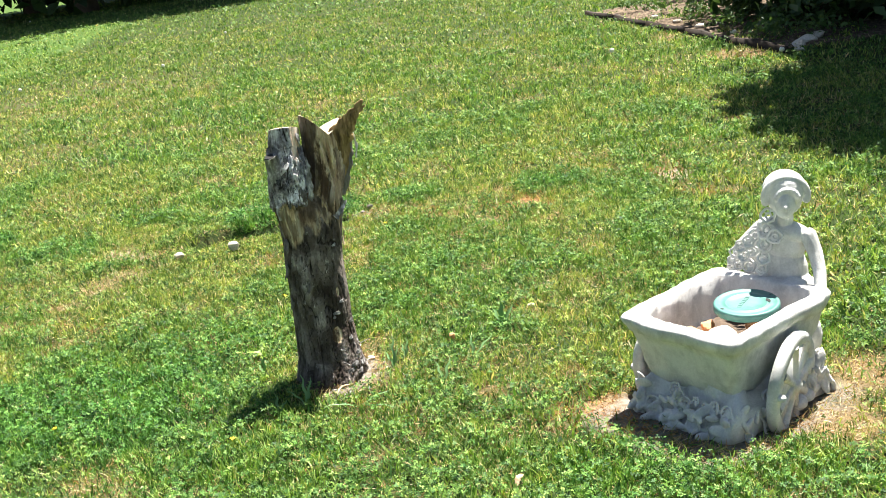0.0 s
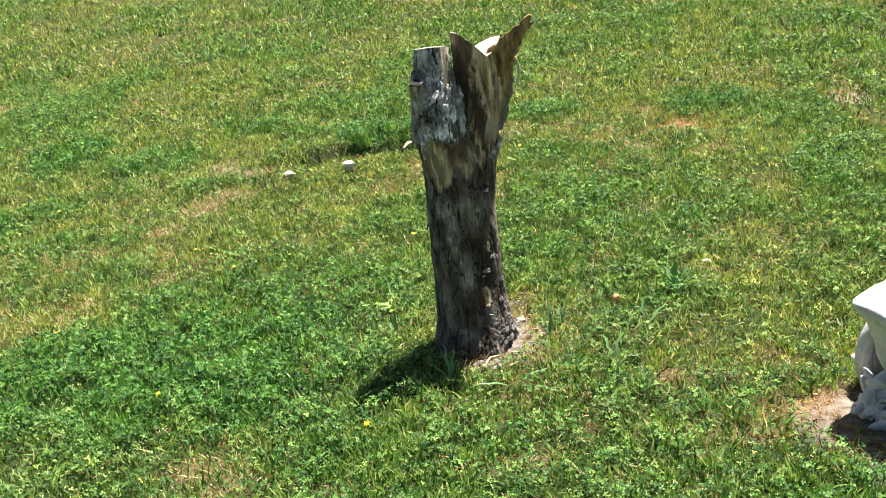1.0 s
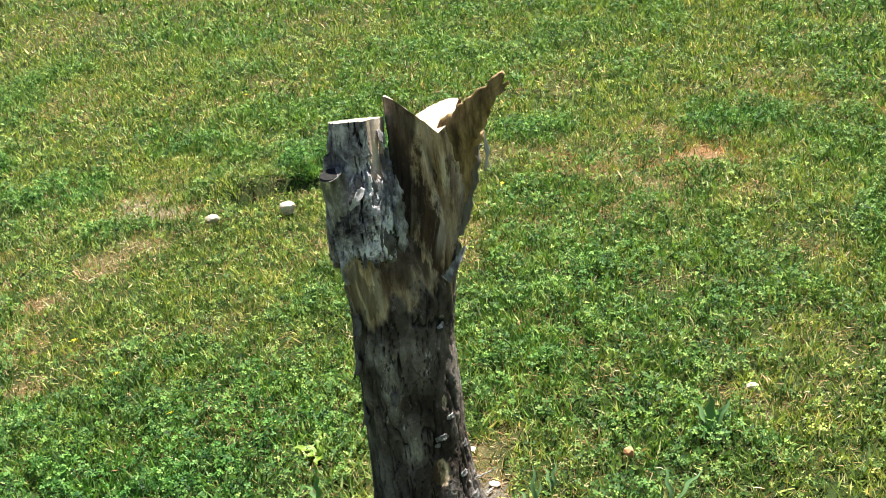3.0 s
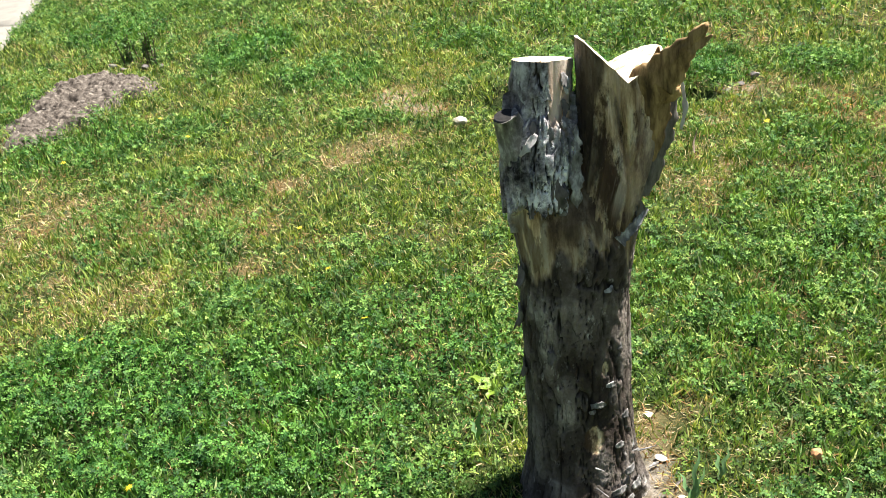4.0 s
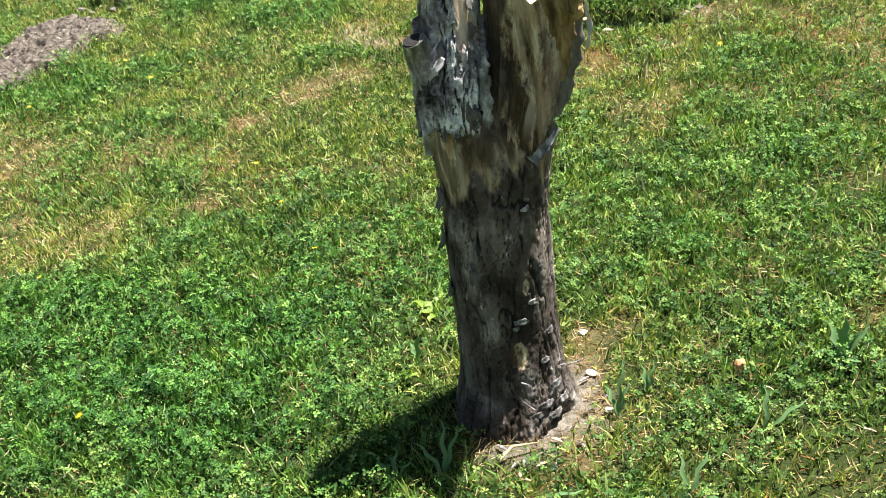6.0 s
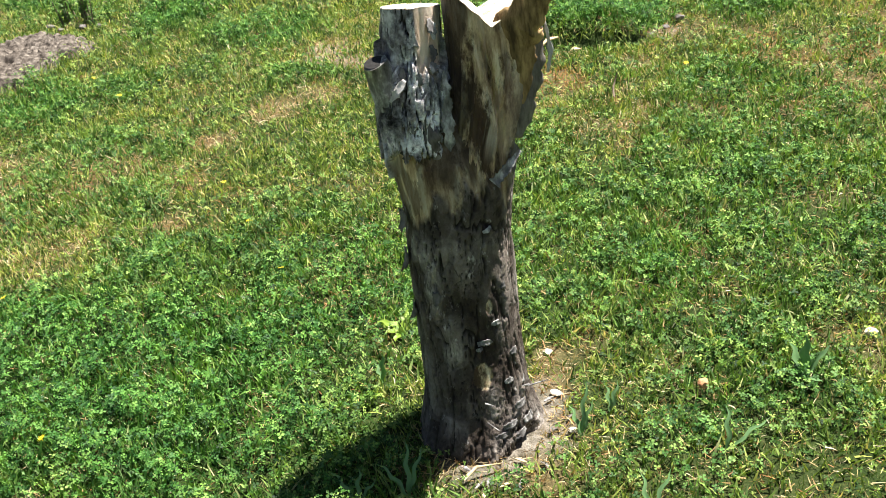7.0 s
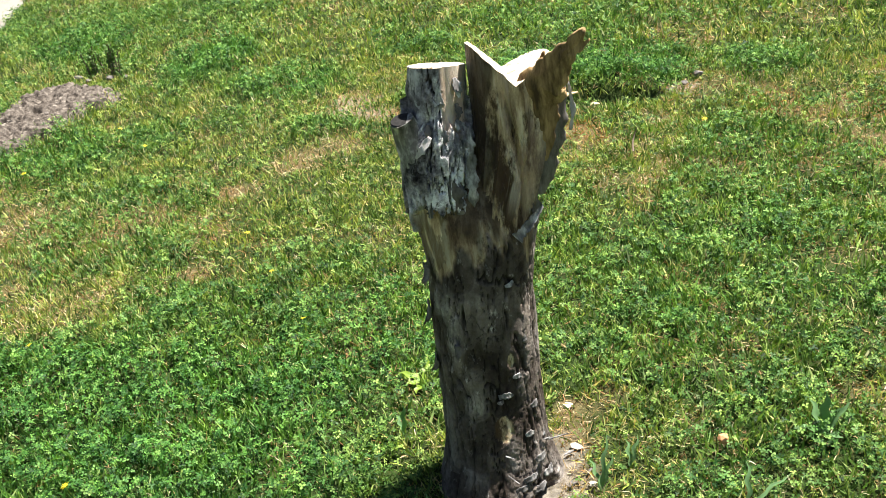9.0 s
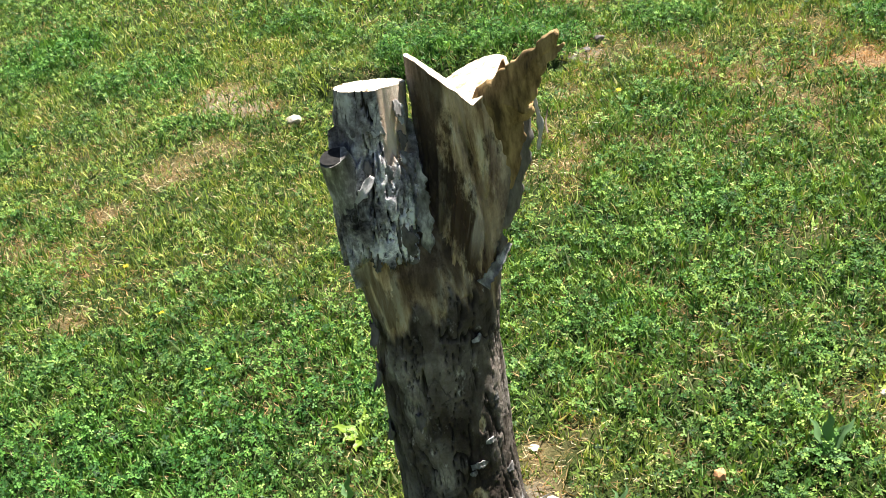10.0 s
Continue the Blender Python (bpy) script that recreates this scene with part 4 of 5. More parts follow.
def rosette(x, y, z, r, facing, seed):
    """A carved rose: rings of rounded petals, as arrays."""
    rnd = np.random.default_rng(seed)
    rot = Vector(facing).normalized().to_track_quat("Z", "Y").to_matrix()
    rot = np.array(rot)
    parts_v, parts_f, base = [], [], 0
    th, ph = np.linspace(0, 2 * np.pi, 17)[:-1], np.linspace(0, 2 * np.pi, 9)[:-1]
    for ring, (rr, tube, up) in enumerate([(0.86, 0.19, 0.42), (0.36, 0.15, 0.2)]):
        wob = 1 + 0.07 * np.sin(th * 5 + rnd.uniform(0, 6)) + 0.05 * rnd.normal(size=16)
        T, P = np.meshgrid(th, ph)
        R = (rr * wob)[None] + tube * np.cos(P)
        v = np.stack([R * np.cos(T), R * np.sin(T), up + tube * np.sin(P)], -1).reshape(-1, 3) * r
        f = grid_faces(16, 8, True)
        f = np.r_[f, np.stack([7 * 16 + np.arange(16), 7 * 16 + (np.arange(16) + 1) % 16, (np.arange(16) + 1) % 16, np.arange(16)], -1)]
        parts_v.append(v @ rot.T + np.array([x, y, z]))
        parts_f.append(f + base)
        base += len(v)
    return np.concatenate(parts_v), np.concatenate(parts_f)


def ellipsoid(c, r, rot=(0, 0, 0), sub=3):
    bm = bmesh.new()
    bmesh.ops.create_icosphere(bm, subdivisions=sub, radius=1)
    m = Matrix.Translation(c) @ Euler([radians(a) for a in rot]).to_matrix().to_4x4() @ Matrix.Diagonal((*r, 1))
    bmesh.ops.transform(bm, matrix=m, verts=bm.verts)
    return arrays_of(bm)


def carved(name, pieces, parent, label, voxel=0.0045):
    """Pieces fused into one carved body."""
    pieces = [(v, np.r_[f[:, [0, 1, 2]], f[:, [0, 2, 3]]] if f.shape[1] == 4 else f) for v, f in pieces]
    ob = part(name, merge(name, pieces, M_CAST), None, parent, label)
    rm = ob.modifiers.new("fuse", "REMESH")
    rm.mode, rm.voxel_size, rm.use_smooth_shade = "VOXEL", voxel, True
    return ob


def limb_pieces(pts, radii, steps=14):
    out = []
    for (p, r0), (q, r1) in zip(zip(pts, radii), zip(pts[1:], radii[1:])):
        for k in range(steps + 1):
            t = k / steps
            r = r0 + (r1 - r0) * t
            out.append(ellipsoid(Vector(p).lerp(Vector(q), t), (r, r, r), sub=2))
    return out


leaf_relief = []
for k in range(120):
    side = random.choice("ffffwwwwob")
    u = random.uniform(-1, 1)
    x, y, fx, fy = {"f": (-0.245, 0.19 * u, -1, 0), "w": (0.24 * u, -0.195, 0, -1), "o": (0.24 * u, 0.195, 0, 1), "b": (0.245, 0.19 * u, 1, 0)}[side]
    z = random.uniform(0.01, 0.11)
    x, y = x * (1.03 - z * 1.4), y * (1.03 - z * 1.4)
    if random.random() < 0.5:
        leaf_relief.append(rosette(x, y, z, random.uniform(0.014, 0.026), (fx + random.uniform(-0.3, 0.3), fy + random.uniform(-0.3, 0.3), 0.35), k))
    else:
        tilt = (random.uniform(-50, 50), 90 + random.uniform(-30, 30), 0) if fx else (90 + random.uniform(-30, 30), random.uniform(-50, 50), 0)
        leaf_relief.append(ellipsoid((x + 0.018 * fx, y + 0.018 * fy, z), (random.uniform(0.01, 0.018), random.uniform(0.022, 0.042), 0.008), (tilt[0], tilt[1], random.uniform(0, 180)), 2))
carved("carved_leaves", leaf_relief, cart, "carved leaves and roses round the base", 0.0033)
for k in range(9):
    a = -1.5 + k * 0.24
    x, y = 0.245 * math.cos(a) + 0.02, 0.215 * math.sin(a)
    ob = part("carved_stone", lump(random.uniform(0.022, 0.034), 0.7, 40 + k, 0.3, 2), M_CAST, cart)
    ob.location = (x, y, 0.03)


def cart_wheel(side):
    wheel = new("wheel")
    wheel.parent = cart
    wheel.matrix_basis = pose(0.0, side * 0.216, 0.106, 90 if side < 0 else -90, 0, -13 * side) @ pose(0, 0, 0, 6, 0, 0)
    th, ph = np.linspace(0, 2 * np.pi, 65)[:-1], np.linspace(0, 2 * np.pi, 13)[:-1]
    T, P = np.meshgrid(th, ph)
    ex = lambda c: np.sign(c) * np.abs(c) ** 0.6
    R = 0.134 + 0.019 * ex(np.cos(P)) + 0.001 * vnoise(T * 9, P)
    v = np.stack([R * np.cos(T), R * np.sin(T), 0.018 * ex(np.sin(P))], -1).reshape(-1, 3)
    f = grid_faces(64, 12, True)
    f = np.r_[f, np.stack([11 * 64 + np.arange(64), 11 * 64 + (np.arange(64) + 1) % 64, (np.arange(64) + 1) % 64, np.arange(64)], -1)]
    part("wheel_rim", mesh_of("wheel_rim", v, f, M_CAST), None, wheel)
    bm = bmesh.new()
    bmesh.ops.create_cone(bm, cap_ends=True, segments=40, radius1=0.13, radius2=0.126, depth=0.02)
    part("backing", bm, M_CAST, wheel)
    hub = part("hub", lump(0.028, 0.9, 3, 0.05, 3), M_CAST, wheel)
    hub.location = (0, 0, 0.008)
    for k in range(8):
        a = k * math.pi / 4 + 0.2
        p = [(0.02 * math.cos(a), 0.02 * math.sin(a), 0.008), (0.07 * math.cos(a), 0.07 * math.sin(a), 0.011), (0.128 * math.cos(a), 0.128 * math.sin(a), 0.008)]
        part("spoke", tube_mesh("spoke", p, [0.014, 0.011, 0.016], M_CAST, 8), None, wheel)
    knob = part("knob", lump(0.014, 1.0, 8, 0.1, 2), M_CAST, wheel)
    knob.location = (-0.136 * (1 if side < 0 else 1), 0.02, 0.022)


cart_wheel(-1)
cart_wheel(1)

# the figure: bonnet, head, shoulders, arms and a spray of roses, as plain carved forms
fig = [ellipsoid((0.275, -0.035, 0.33), (0.06, 0.085, 0.10)), ellipsoid((0.275, -0.04, 0.42), (0.05, 0.075, 0.075)), ellipsoid((0.272, -0.05, 0.468), (0.042, 0.098, 0.03), (8, 0, 0)),
       ellipsoid((0.262, -0.06, 0.51), (0.026, 0.026, 0.04)), ellipsoid((0.245, -0.072, 0.572), (0.043, 0.04, 0.053), (0, -10, 0)),
       ellipsoid((0.268, -0.058, 0.598), (0.062, 0.068, 0.062)), ellipsoid((0.285, -0.045, 0.56), (0.045, 0.055, 0.05)),
       ellipsoid((0.226, -0.087, 0.562), (0.032, 0.031, 0.042)), ellipsoid((0.214, -0.096, 0.54), (0.016, 0.016, 0.014)), ellipsoid((0.2, -0.108, 0.562), (0.007, 0.007, 0.009)), ellipsoid((0.28, 0.06, 0.37), (0.05, 0.08, 0.07)), ellipsoid((0.285, 0.035, 0.43), (0.035, 0.06, 0.05), (-35, 0, 0)),
       ellipsoid((0.26, -0.03, 0.30), (0.07, 0.13, 0.04)), ellipsoid((0.29, 0.0, 0.24), (0.05, 0.13, 0.12)), ellipsoid((0.3, 0.0, 0.12), (0.06, 0.15, 0.12))]
brim = []
for k in range(30):
    a = math.pi * (-0.08 + 1.16 * k / 29)
    d = Vector((-0.75, -0.65, 0)).normalized()
    across = Vector((d.y, -d.x, 0))
    c = Vector((0.25, -0.074, 0.585)) + across * 0.062 * math.cos(a) + Vector((0, 0, 1)) * 0.058 * math.sin(a) + d * 0.01
    fig.append(ellipsoid(c, (0.013, 0.013, 0.012), sub=2))
for k in range(9):
    a = math.pi * (0.12 + 0.76 * k / 8)
    c = Vector((0.224, -0.098, 0.575)) + Vector((-0.65, 0.75, 0)) * 0.034 * math.cos(a) + Vector((0, 0, 1)) * 0.036 * math.sin(a)
    fig.append(ellipsoid(c, (0.009, 0.009, 0.009), sub=2))
fig += limb_pieces([(0.272, -0.135, 0.458), (0.264, -0.162, 0.41), (0.242, -0.19, 0.36), (0.215, -0.21, 0.322)], [0.026, 0.023, 0.02, 0.018])
fig += limb_pieces([(0.278, 0.045, 0.455), (0.275, 0.10, 0.40), (0.24, 0.12, 0.34)], [0.026, 0.025, 0.02])
fig += [ellipsoid((0.2, -0.212, 0.318), (0.03, 0.022, 0.015)), ellipsoid((0.215, -0.12, 0.322), (0.03, 0.04, 0.014))]
# curls beside the face and roses over the shoulder
for k, (x, y, z, r) in enumerate([(0.232, -0.035, 0.525, 0.022), (0.226, -0.03, 0.478, 0.026), (0.216, -0.068, 0.468, 0.022), (0.218, -0.03, 0.435, 0.022), (0.22, -0.02, 0.39, 0.02), (0.222, 0.01, 0.46, 0.018), (0.222, 0.035, 0.435, 0.02),
                                  (0.222, 0.065, 0.415, 0.019), (0.225, 0.09, 0.39, 0.018), (0.222, 0.055, 0.385, 0.02), (0.22, 0.02, 0.405, 0.018), (0.225, 0.105, 0.36, 0.016), (0.218, 0.035, 0.355, 0.02), (0.22, 0.075, 0.355, 0.018), (0.222, -0.01, 0.35, 0.018), (0.232, 0.115, 0.335, 0.014)]):
    fig.append(rosette(x - 0.016, y, z, r * 1.1, (-0.8, -0.35, 0.3), 100 + k))
fig = [((v - np.array([0.275, 0, 0.3])) * np.array([1.03, 0.99, 0.97]) + np.array([0.31, 0.044, 0.284]), f) for v, f in fig]
carved("figure", fig, cart, "plain cast-stone figure in a bonnet with roses", 0.0027)


# what lies in the tub
def in_tub(x, y, z, rx=0, ry=0, rz=0):
    return CART @ pose(x, y, z, rx, ry, rz)


t = np.linspace(-1, 1, 40)
X, Y = np.meshgrid(t * 0.185, t * 0.15)
soil = new("planter_soil", mesh_of("planter_soil", np.stack([X, Y, 0.185 + 0.02 * (fbm(X * 30, Y * 30, 2.0) - 0.5)], -1).reshape(-1, 3), grid_faces(40, 40), speckled("planter_earth", [(0.3, (0.05, 0.035, 0.025)), (0.7, (0.14, 0.1, 0.07))], 80)))
soil.matrix_world = CART
tagged(soil, "dark crumbly soil inside the planter tub", "soil", kind="stuff")

lid = empty("valve_box_lid", in_tub(0.047, -0.041, 0.298, 2, -3, 15), "round turquoise plastic valve box lid lying in the planter", "lid")
rings = [(0.0, 0.004), (0.03, 0.0042), (0.062, 0.004), (0.064, 0.0055), (0.069, 0.0055), (0.071, 0.004), (0.093, 0.004), (0.096, 0.006), (0.103, 0.0055), (0.106, 0.002), (0.106, -0.016), (0.1, -0.018), (0.0, -0.018)]
rings = [(r * 0.92, z) for r, z in rings]
th = np.linspace(0, 2 * np.pi, 73)[:-1]
v = np.concatenate([np.stack([max(r, 0.0005) * np.cos(th), max(r, 0.0005) * np.sin(th), np.full(72, z)], -1) for r, z in rings])
part("lid_disc", mesh_of("lid_disc", v, grid_faces(72, len(rings), True)[:, ::-1], M_LID), None, lid)
# holes drawn as flat discs, their inner shade put into the colour
for x, y, sx, sy in [(0.03, -0.056, 0.026, 0.012), (-0.068, 0.05, 0.006, 0.012), (0.072, -0.05, 0.006, 0.012)]:
    bm = bmesh.new()
    bmesh.ops.create_circle(bm, cap_ends=True, segments=14, radius=0.5)
    bmesh.ops.transform(bm, matrix=pose(x, y, 0.0064, 0, 0, 40) @ Matrix.Diagonal((sx, sy, 1, 1)), verts=bm.verts)
    part("finger_hole", bm, M_DARK, lid, "", False)
for k in range(7):
    bm = bmesh.new()
    bmesh.ops.create_cube(bm, size=1)
    bmesh.ops.transform(bm, matrix=pose(-0.036 + 0.012 * k, 0.01, 0.0046, 0, 0, 0) @ Matrix.Diagonal((0.008, 0.012, 0.0016, 1)), verts=bm.verts)
    part("raised_mark", bm, M_LID, lid, "", False)


def tub_stone(name, x, y, z, r, squash, seed, material, label, category, faceted=0.5):
    ob = part(name, lump(r, squash, seed, 0.25, 3, faceted), material, None, "", faceted < 0.3)
    ob.matrix_world = in_tub(x, y, z, random.uniform(-20, 20), random.uniform(-20, 20), random.uniform(0, 180))
    return tagged(ob, label, category)


tub_stone("stone", -0.09, -0.045, 0.225, 0.072, 0.62, 21, M_SANDSTONE, "large rounded pale stone inside the planter tub", "stone", 0.25)
tub_stone("brick_piece", -0.085, 0.065, 0.228, 0.04, 0.8, 22, M_BRICK, "broken orange brick piece inside the planter tub", "brick", 0.8)
tub_stone("brick_piece", -0.04, 0.04, 0.235, 0.036, 0.9, 23, M_BRICK, "broken tan brick piece inside the planter tub", "brick", 0.8)
tub_stone("brick_piece", -0.12, 0.1, 0.215, 0.03, 0.7, 24, M_BRICK, "small orange brick piece inside the planter tub", "brick", 0.8)
tub_stone("brick_piece", 0.08, -0.05, 0.23, 0.062, 0.95, 25, M_BRICK, "broken brick under the turquoise lid in the tub", "brick", 0.8)

# ---- flower bed with timber edging ----
BED_Y0 = 4.75


def bed_edge(y):
    return 3.45 - 0.12 * (np.asarray(y, float) - 4.8)


ys, ts = np.linspace(BED_Y0, 9.5, 160), np.linspace(0, 1, 60) ** 1.5 * 6.0
T, Y = np.meshgrid(ts, ys)
X = bed_edge(Y) + 0.03 + T
Z = 0.012 + 0.04 * (fbm(X * 4, Y * 4, 3.0) - 0.4) + 0.03 * (fbm(X * 15, Y * 15, 6.0) - 0.5) - 0.09 * smooth(BED_Y0 + 0.3, BED_Y0, Y)
bed = new("garden_bed", mesh_of("garden_bed", np.stack([X, Y, Z], -1).reshape(-1, 3), grid_faces(60, 160),
                                speckled("bed_mulch", [(0.3, (0.04, 0.028, 0.02)), (0.5, (0.11, 0.08, 0.055)), (0.72, (0.3, 0.235, 0.165))], 35, 0.95, 0.1, None, 0.9)))
tagged(bed, "raised brown mulched garden bed beside the lawn", "garden bed", kind="structure")
for k in range(5):
    y0 = 4.82 + 0.93 * k
    p = [(float(bed_edge(y0 + d)) + random.uniform(-0.01, 0.01), y0 + d, 0.045) for d in (0, 0.3, 0.6, 0.91)]
    v = []
    for x, y, z in p:
        v += [(x - 0.03, y, -0.03), (x + 0.03, y, -0.03), (x + 0.012, y, 0.055 + random.uniform(-0.018, 0.012)), (x - 0.018, y, 0.055 + random.uniform(-0.018, 0.012))]
    ob = new("edging_timber", mesh_of("edging_timber", v, np.r_[grid_faces(4, 4, True), [[3, 2, 1, 0], [12, 13, 14, 15]]], M_EDGE, False))
    tagged(ob, "weathered timber edging along the garden bed, darkened to stand for shadow", "edging", "edging timbers of the bed")
for k, (x, y, r) in enumerate([(3.62, 5.0, 0.08), (3.74, 5.12, 0.1), (3.9, 5.3, 0.07), (3.5, 4.72, 0.045), (3.48, 6.1, 0.05), (3.4, 6.8, 0.06), (3.36, 7.4, 0.05), (3.3, 8.0, 0.05)]):
    ob = part("bed_stone", lump(r, 0.5, 60 + k, 0.3, 2, 0.6), M_SANDSTONE, None, "", False)
    ob.matrix_world = pose(x, y, 0.035, 0, 0, random.uniform(0, 180))
    tagged(ob, "pale flat stone lying in the garden bed", "stone", "stones along the bed")


# ---- foliage ----
def frames(n, rnd, tilt):
    """Random turns: heading all round, tilt of the normal up to about the given degrees."""
    a, b, c = rnd.uniform(0, 2 * np.pi, n), np.radians(rnd.normal(0, tilt, n)), np.radians(rnd.normal(0, tilt, n))
    ca, sa, cb, sb, cc, sc = np.cos(a), np.sin(a), np.cos(b), np.sin(b), np.cos(c), np.sin(c)
    z0 = np.zeros(n)
    o1 = np.ones(n)
    Rz = np.stack([ca, -sa, z0, sa, ca, z0, z0, z0, o1], -1).reshape(n, 3, 3)
    Ry = np.stack([cb, z0, sb, z0, o1, z0, -sb, z0, cb], -1).reshape(n, 3, 3)
    Rx = np.stack([o1, z0, z0, z0, cc, -sc, z0, sc, cc], -1).reshape(n, 3, 3)
    return Rx @ Ry @ Rz


def scatter(name, tv, tf, pos, R, scale, material, lush=None):
    """One mesh of many copies of a small template."""
    tv, tf = np.asarray(tv, float), np.asarray(tf)
    n, k = len(pos), len(tv)
    scale = np.asarray(scale, float)
    sc = scale[:, None, None] if scale.ndim == 1 else scale[:, None, :]
    v = np.einsum("nij,nkj->nki", R, tv[None] * sc) + pos[:, None]
    f = (tf[None] + (np.arange(n) * k)[:, None, None]).reshape(-1, tf.shape[1])
    return mesh_of(name, v.reshape(-1, 3), f, material, False, None if lush is None else {"lush": np.repeat(lush, k)})


def clover_template():
    v, f = [(0, 0, 0)], []
    for k in range(3):
        a = 2 * math.pi * k / 3
        c, s_ = math.cos(a), math.sin(a)
        b = len(v)
        for x, y, z in [(0.62, 0.42, 0.14), (1.0, 0.0, 0.02), (0.62, -0.42, 0.14)]:
            v.append((c * x - s_ * y, s_ * x + c * y, z))
        f += [(0, b + 1, b), (0, b + 2, b + 1)]
    return v, f


CLOVER = clover_template()
CLOVER = (CLOVER[0], [(a, c, b) for a, b, c in CLOVER[1]])
SPRIG = ([(0, 0, 0), (0.5, 0.3, 0.12), (1.0, 0, 0), (0.5, -0.3, 0.12)], [(0, 2, 1), (0, 3, 2)])
BLADE = ([(-0.045, 0, 0), (0.045, 0, 0), (-0.04, 0.1, 0.5), (0.04, 0.1, 0.5), (0.0, 0.36, 0.93)], [(0, 1, 3), (0, 3, 2), (2, 3, 4)])


def allowed(x, y):
    ok = x > path_edge(y) + 0.02 * np.sin(y * 30)
    ok &= np.hypot(x + 0.035, y + 0.085) > 0.115
    c, s_ = math.cos(radians(34.5)), math.sin(radians(34.5))
    lx, ly = (x - 1.1) * c + (y + 0.625) * s_, -(x - 1.1) * s_ + (y + 0.625) * c
    ok &= ~((np.abs(lx) < 0.27) & (np.abs(ly) < 0.22))
    ok &= ~((np.abs(x - bed_edge(y)) < 0.06) & (y > BED_Y0 - 0.05) & (y < 9.6)) & ~((x > bed_edge(y)) & (y > BED_Y0) & (y < 9.6) & (fbm(x * 3, y * 3, 61.0) > 0.47))
    return ok


LUSHES = [(-0.5, -0.75, 0.4, 0.75), (-0.1, -0.7, 0.3, 0.7), (0.75, -1.05, 0.3, 0.8), (-0.876, -0.062, 0.53, 1), (-0.45, 0.25, 0.2, 0.9), (-1.45, 2.05, 0.22, 0.9), (-2.2, 1.26, 0.2, 0.9), (0.24, 0.54, 0.18, 0.8), (-0.42, 0.143, 0.27, 0.6), (-1.033, 0.382, 0.24, 0.7), (0.338, 0.503, 0.42, 0.6), (-0.446, -0.389, 0.36, 0.7), (-1.976, 2.358, 0.27, 1), (-2.772, 2.671, 0.36, 0.9), (-2.064, 1.387, 0.26, 0.9), (-1.826, 1.534, 0.19, 0.7),
          (-1.395, 1.996, 0.17, 0.9), (-0.568, 0.412, 0.22, 0.8), (-0.123, 2.111, 0.28, 1), (0.333, 2.141, 0.19, 0.8), (0.618, 1.063, 0.27, 0.6), (-2.272, 3.375, 0.4, 0.7), (1.059, 2.003, 0.22, 0.9), (0.75, 0.711, 0.2, 0.6), (-1.25, 0.05, 0.33, 1),
          (0.494, 0.119, 0.21, 0.6), (1.643, 2.237, 0.22, 0.7), (-0.45, 1.99, 0.2, 1), (-0.15, 2.02, 0.2, 1), (0.982, -1.051, 0.29, 0.7), (0.157, -0.45, 0.29, 0.6)]


def lushness(x, y):
    """0 on thin yellow turf, 1 in deep green clumps."""
    out = 0.62 * smooth(0.44, 0.6, fbm(x * 2.9 + 3, y * 2.9, 30.0, 4)) + 0.3 * (fbm(x * 8, y * 8, 33.0, 3) - 0.4)
    wob = 0.8 * (fbm(x * 6, y * 6, 34.0, 3) - 0.5)
    for px, py, pr, ps in LUSHES:
        out = np.maximum(out, ps * smooth(1.25, 0.6, np.hypot(x - px, y - py) / pr + wob))
    return np.clip(out, 0, 1)


RUST = [(0.88, 1.69, 0.2), (1.0, 1.66, 0.12), (1.625, 1.868, 0.15), (1.689, 1.392, 0.12), (0.393, 1.758, 0.12), (0.72, 1.689, 0.1), (0.76, -0.61, 0.2), (-0.202, 1.54, 0.12)]


def rust(x, y):
    """1 where the dead grass has gone reddish brown."""
    out = 0.55 * smooth(0.56, 0.68, fbm(x * 9, y * 9, 51.0, 3))
    for px, py, pr in RUST:
        out = np.maximum(out, smooth(1.3, 0.7, np.hypot(x - px, y - py) / pr))
    return 0.5 + 0.5 * out


def clumps(x, y):
    """Small tufts of leaves, a few centimetres across, with gaps between."""
    return smooth(0.36, 0.62, fbm(x * 24 + 4, y * 24, 27.0, 2))


def canopy(x, y):
    """Height of the clover, lumpy."""
    return 0.005 + (0.026 * smooth(0.25, 0.75, fbm(x * 8, y * 8, 20.0, 3)) + 0.03 * clumps(x, y)) * (0.35 + 0.85 * lushness(x, y))


def clover_cover(x, y):
    return (0.24 + 1.0 * lushness(x, y)) * (0.4 + 0.9 * smooth(0.35, 0.6, fbm(x * 9, y * 9, 31.0, 3))) * (0.22 + 1.05 * clumps(x, y))


def field(n, box, rnd):
    x, y = rnd.uniform(box[0], box[1], n), rnd.uniform(box[2], box[3], n)
    ok = allowed(x, y)
    return x[ok], y[ok]


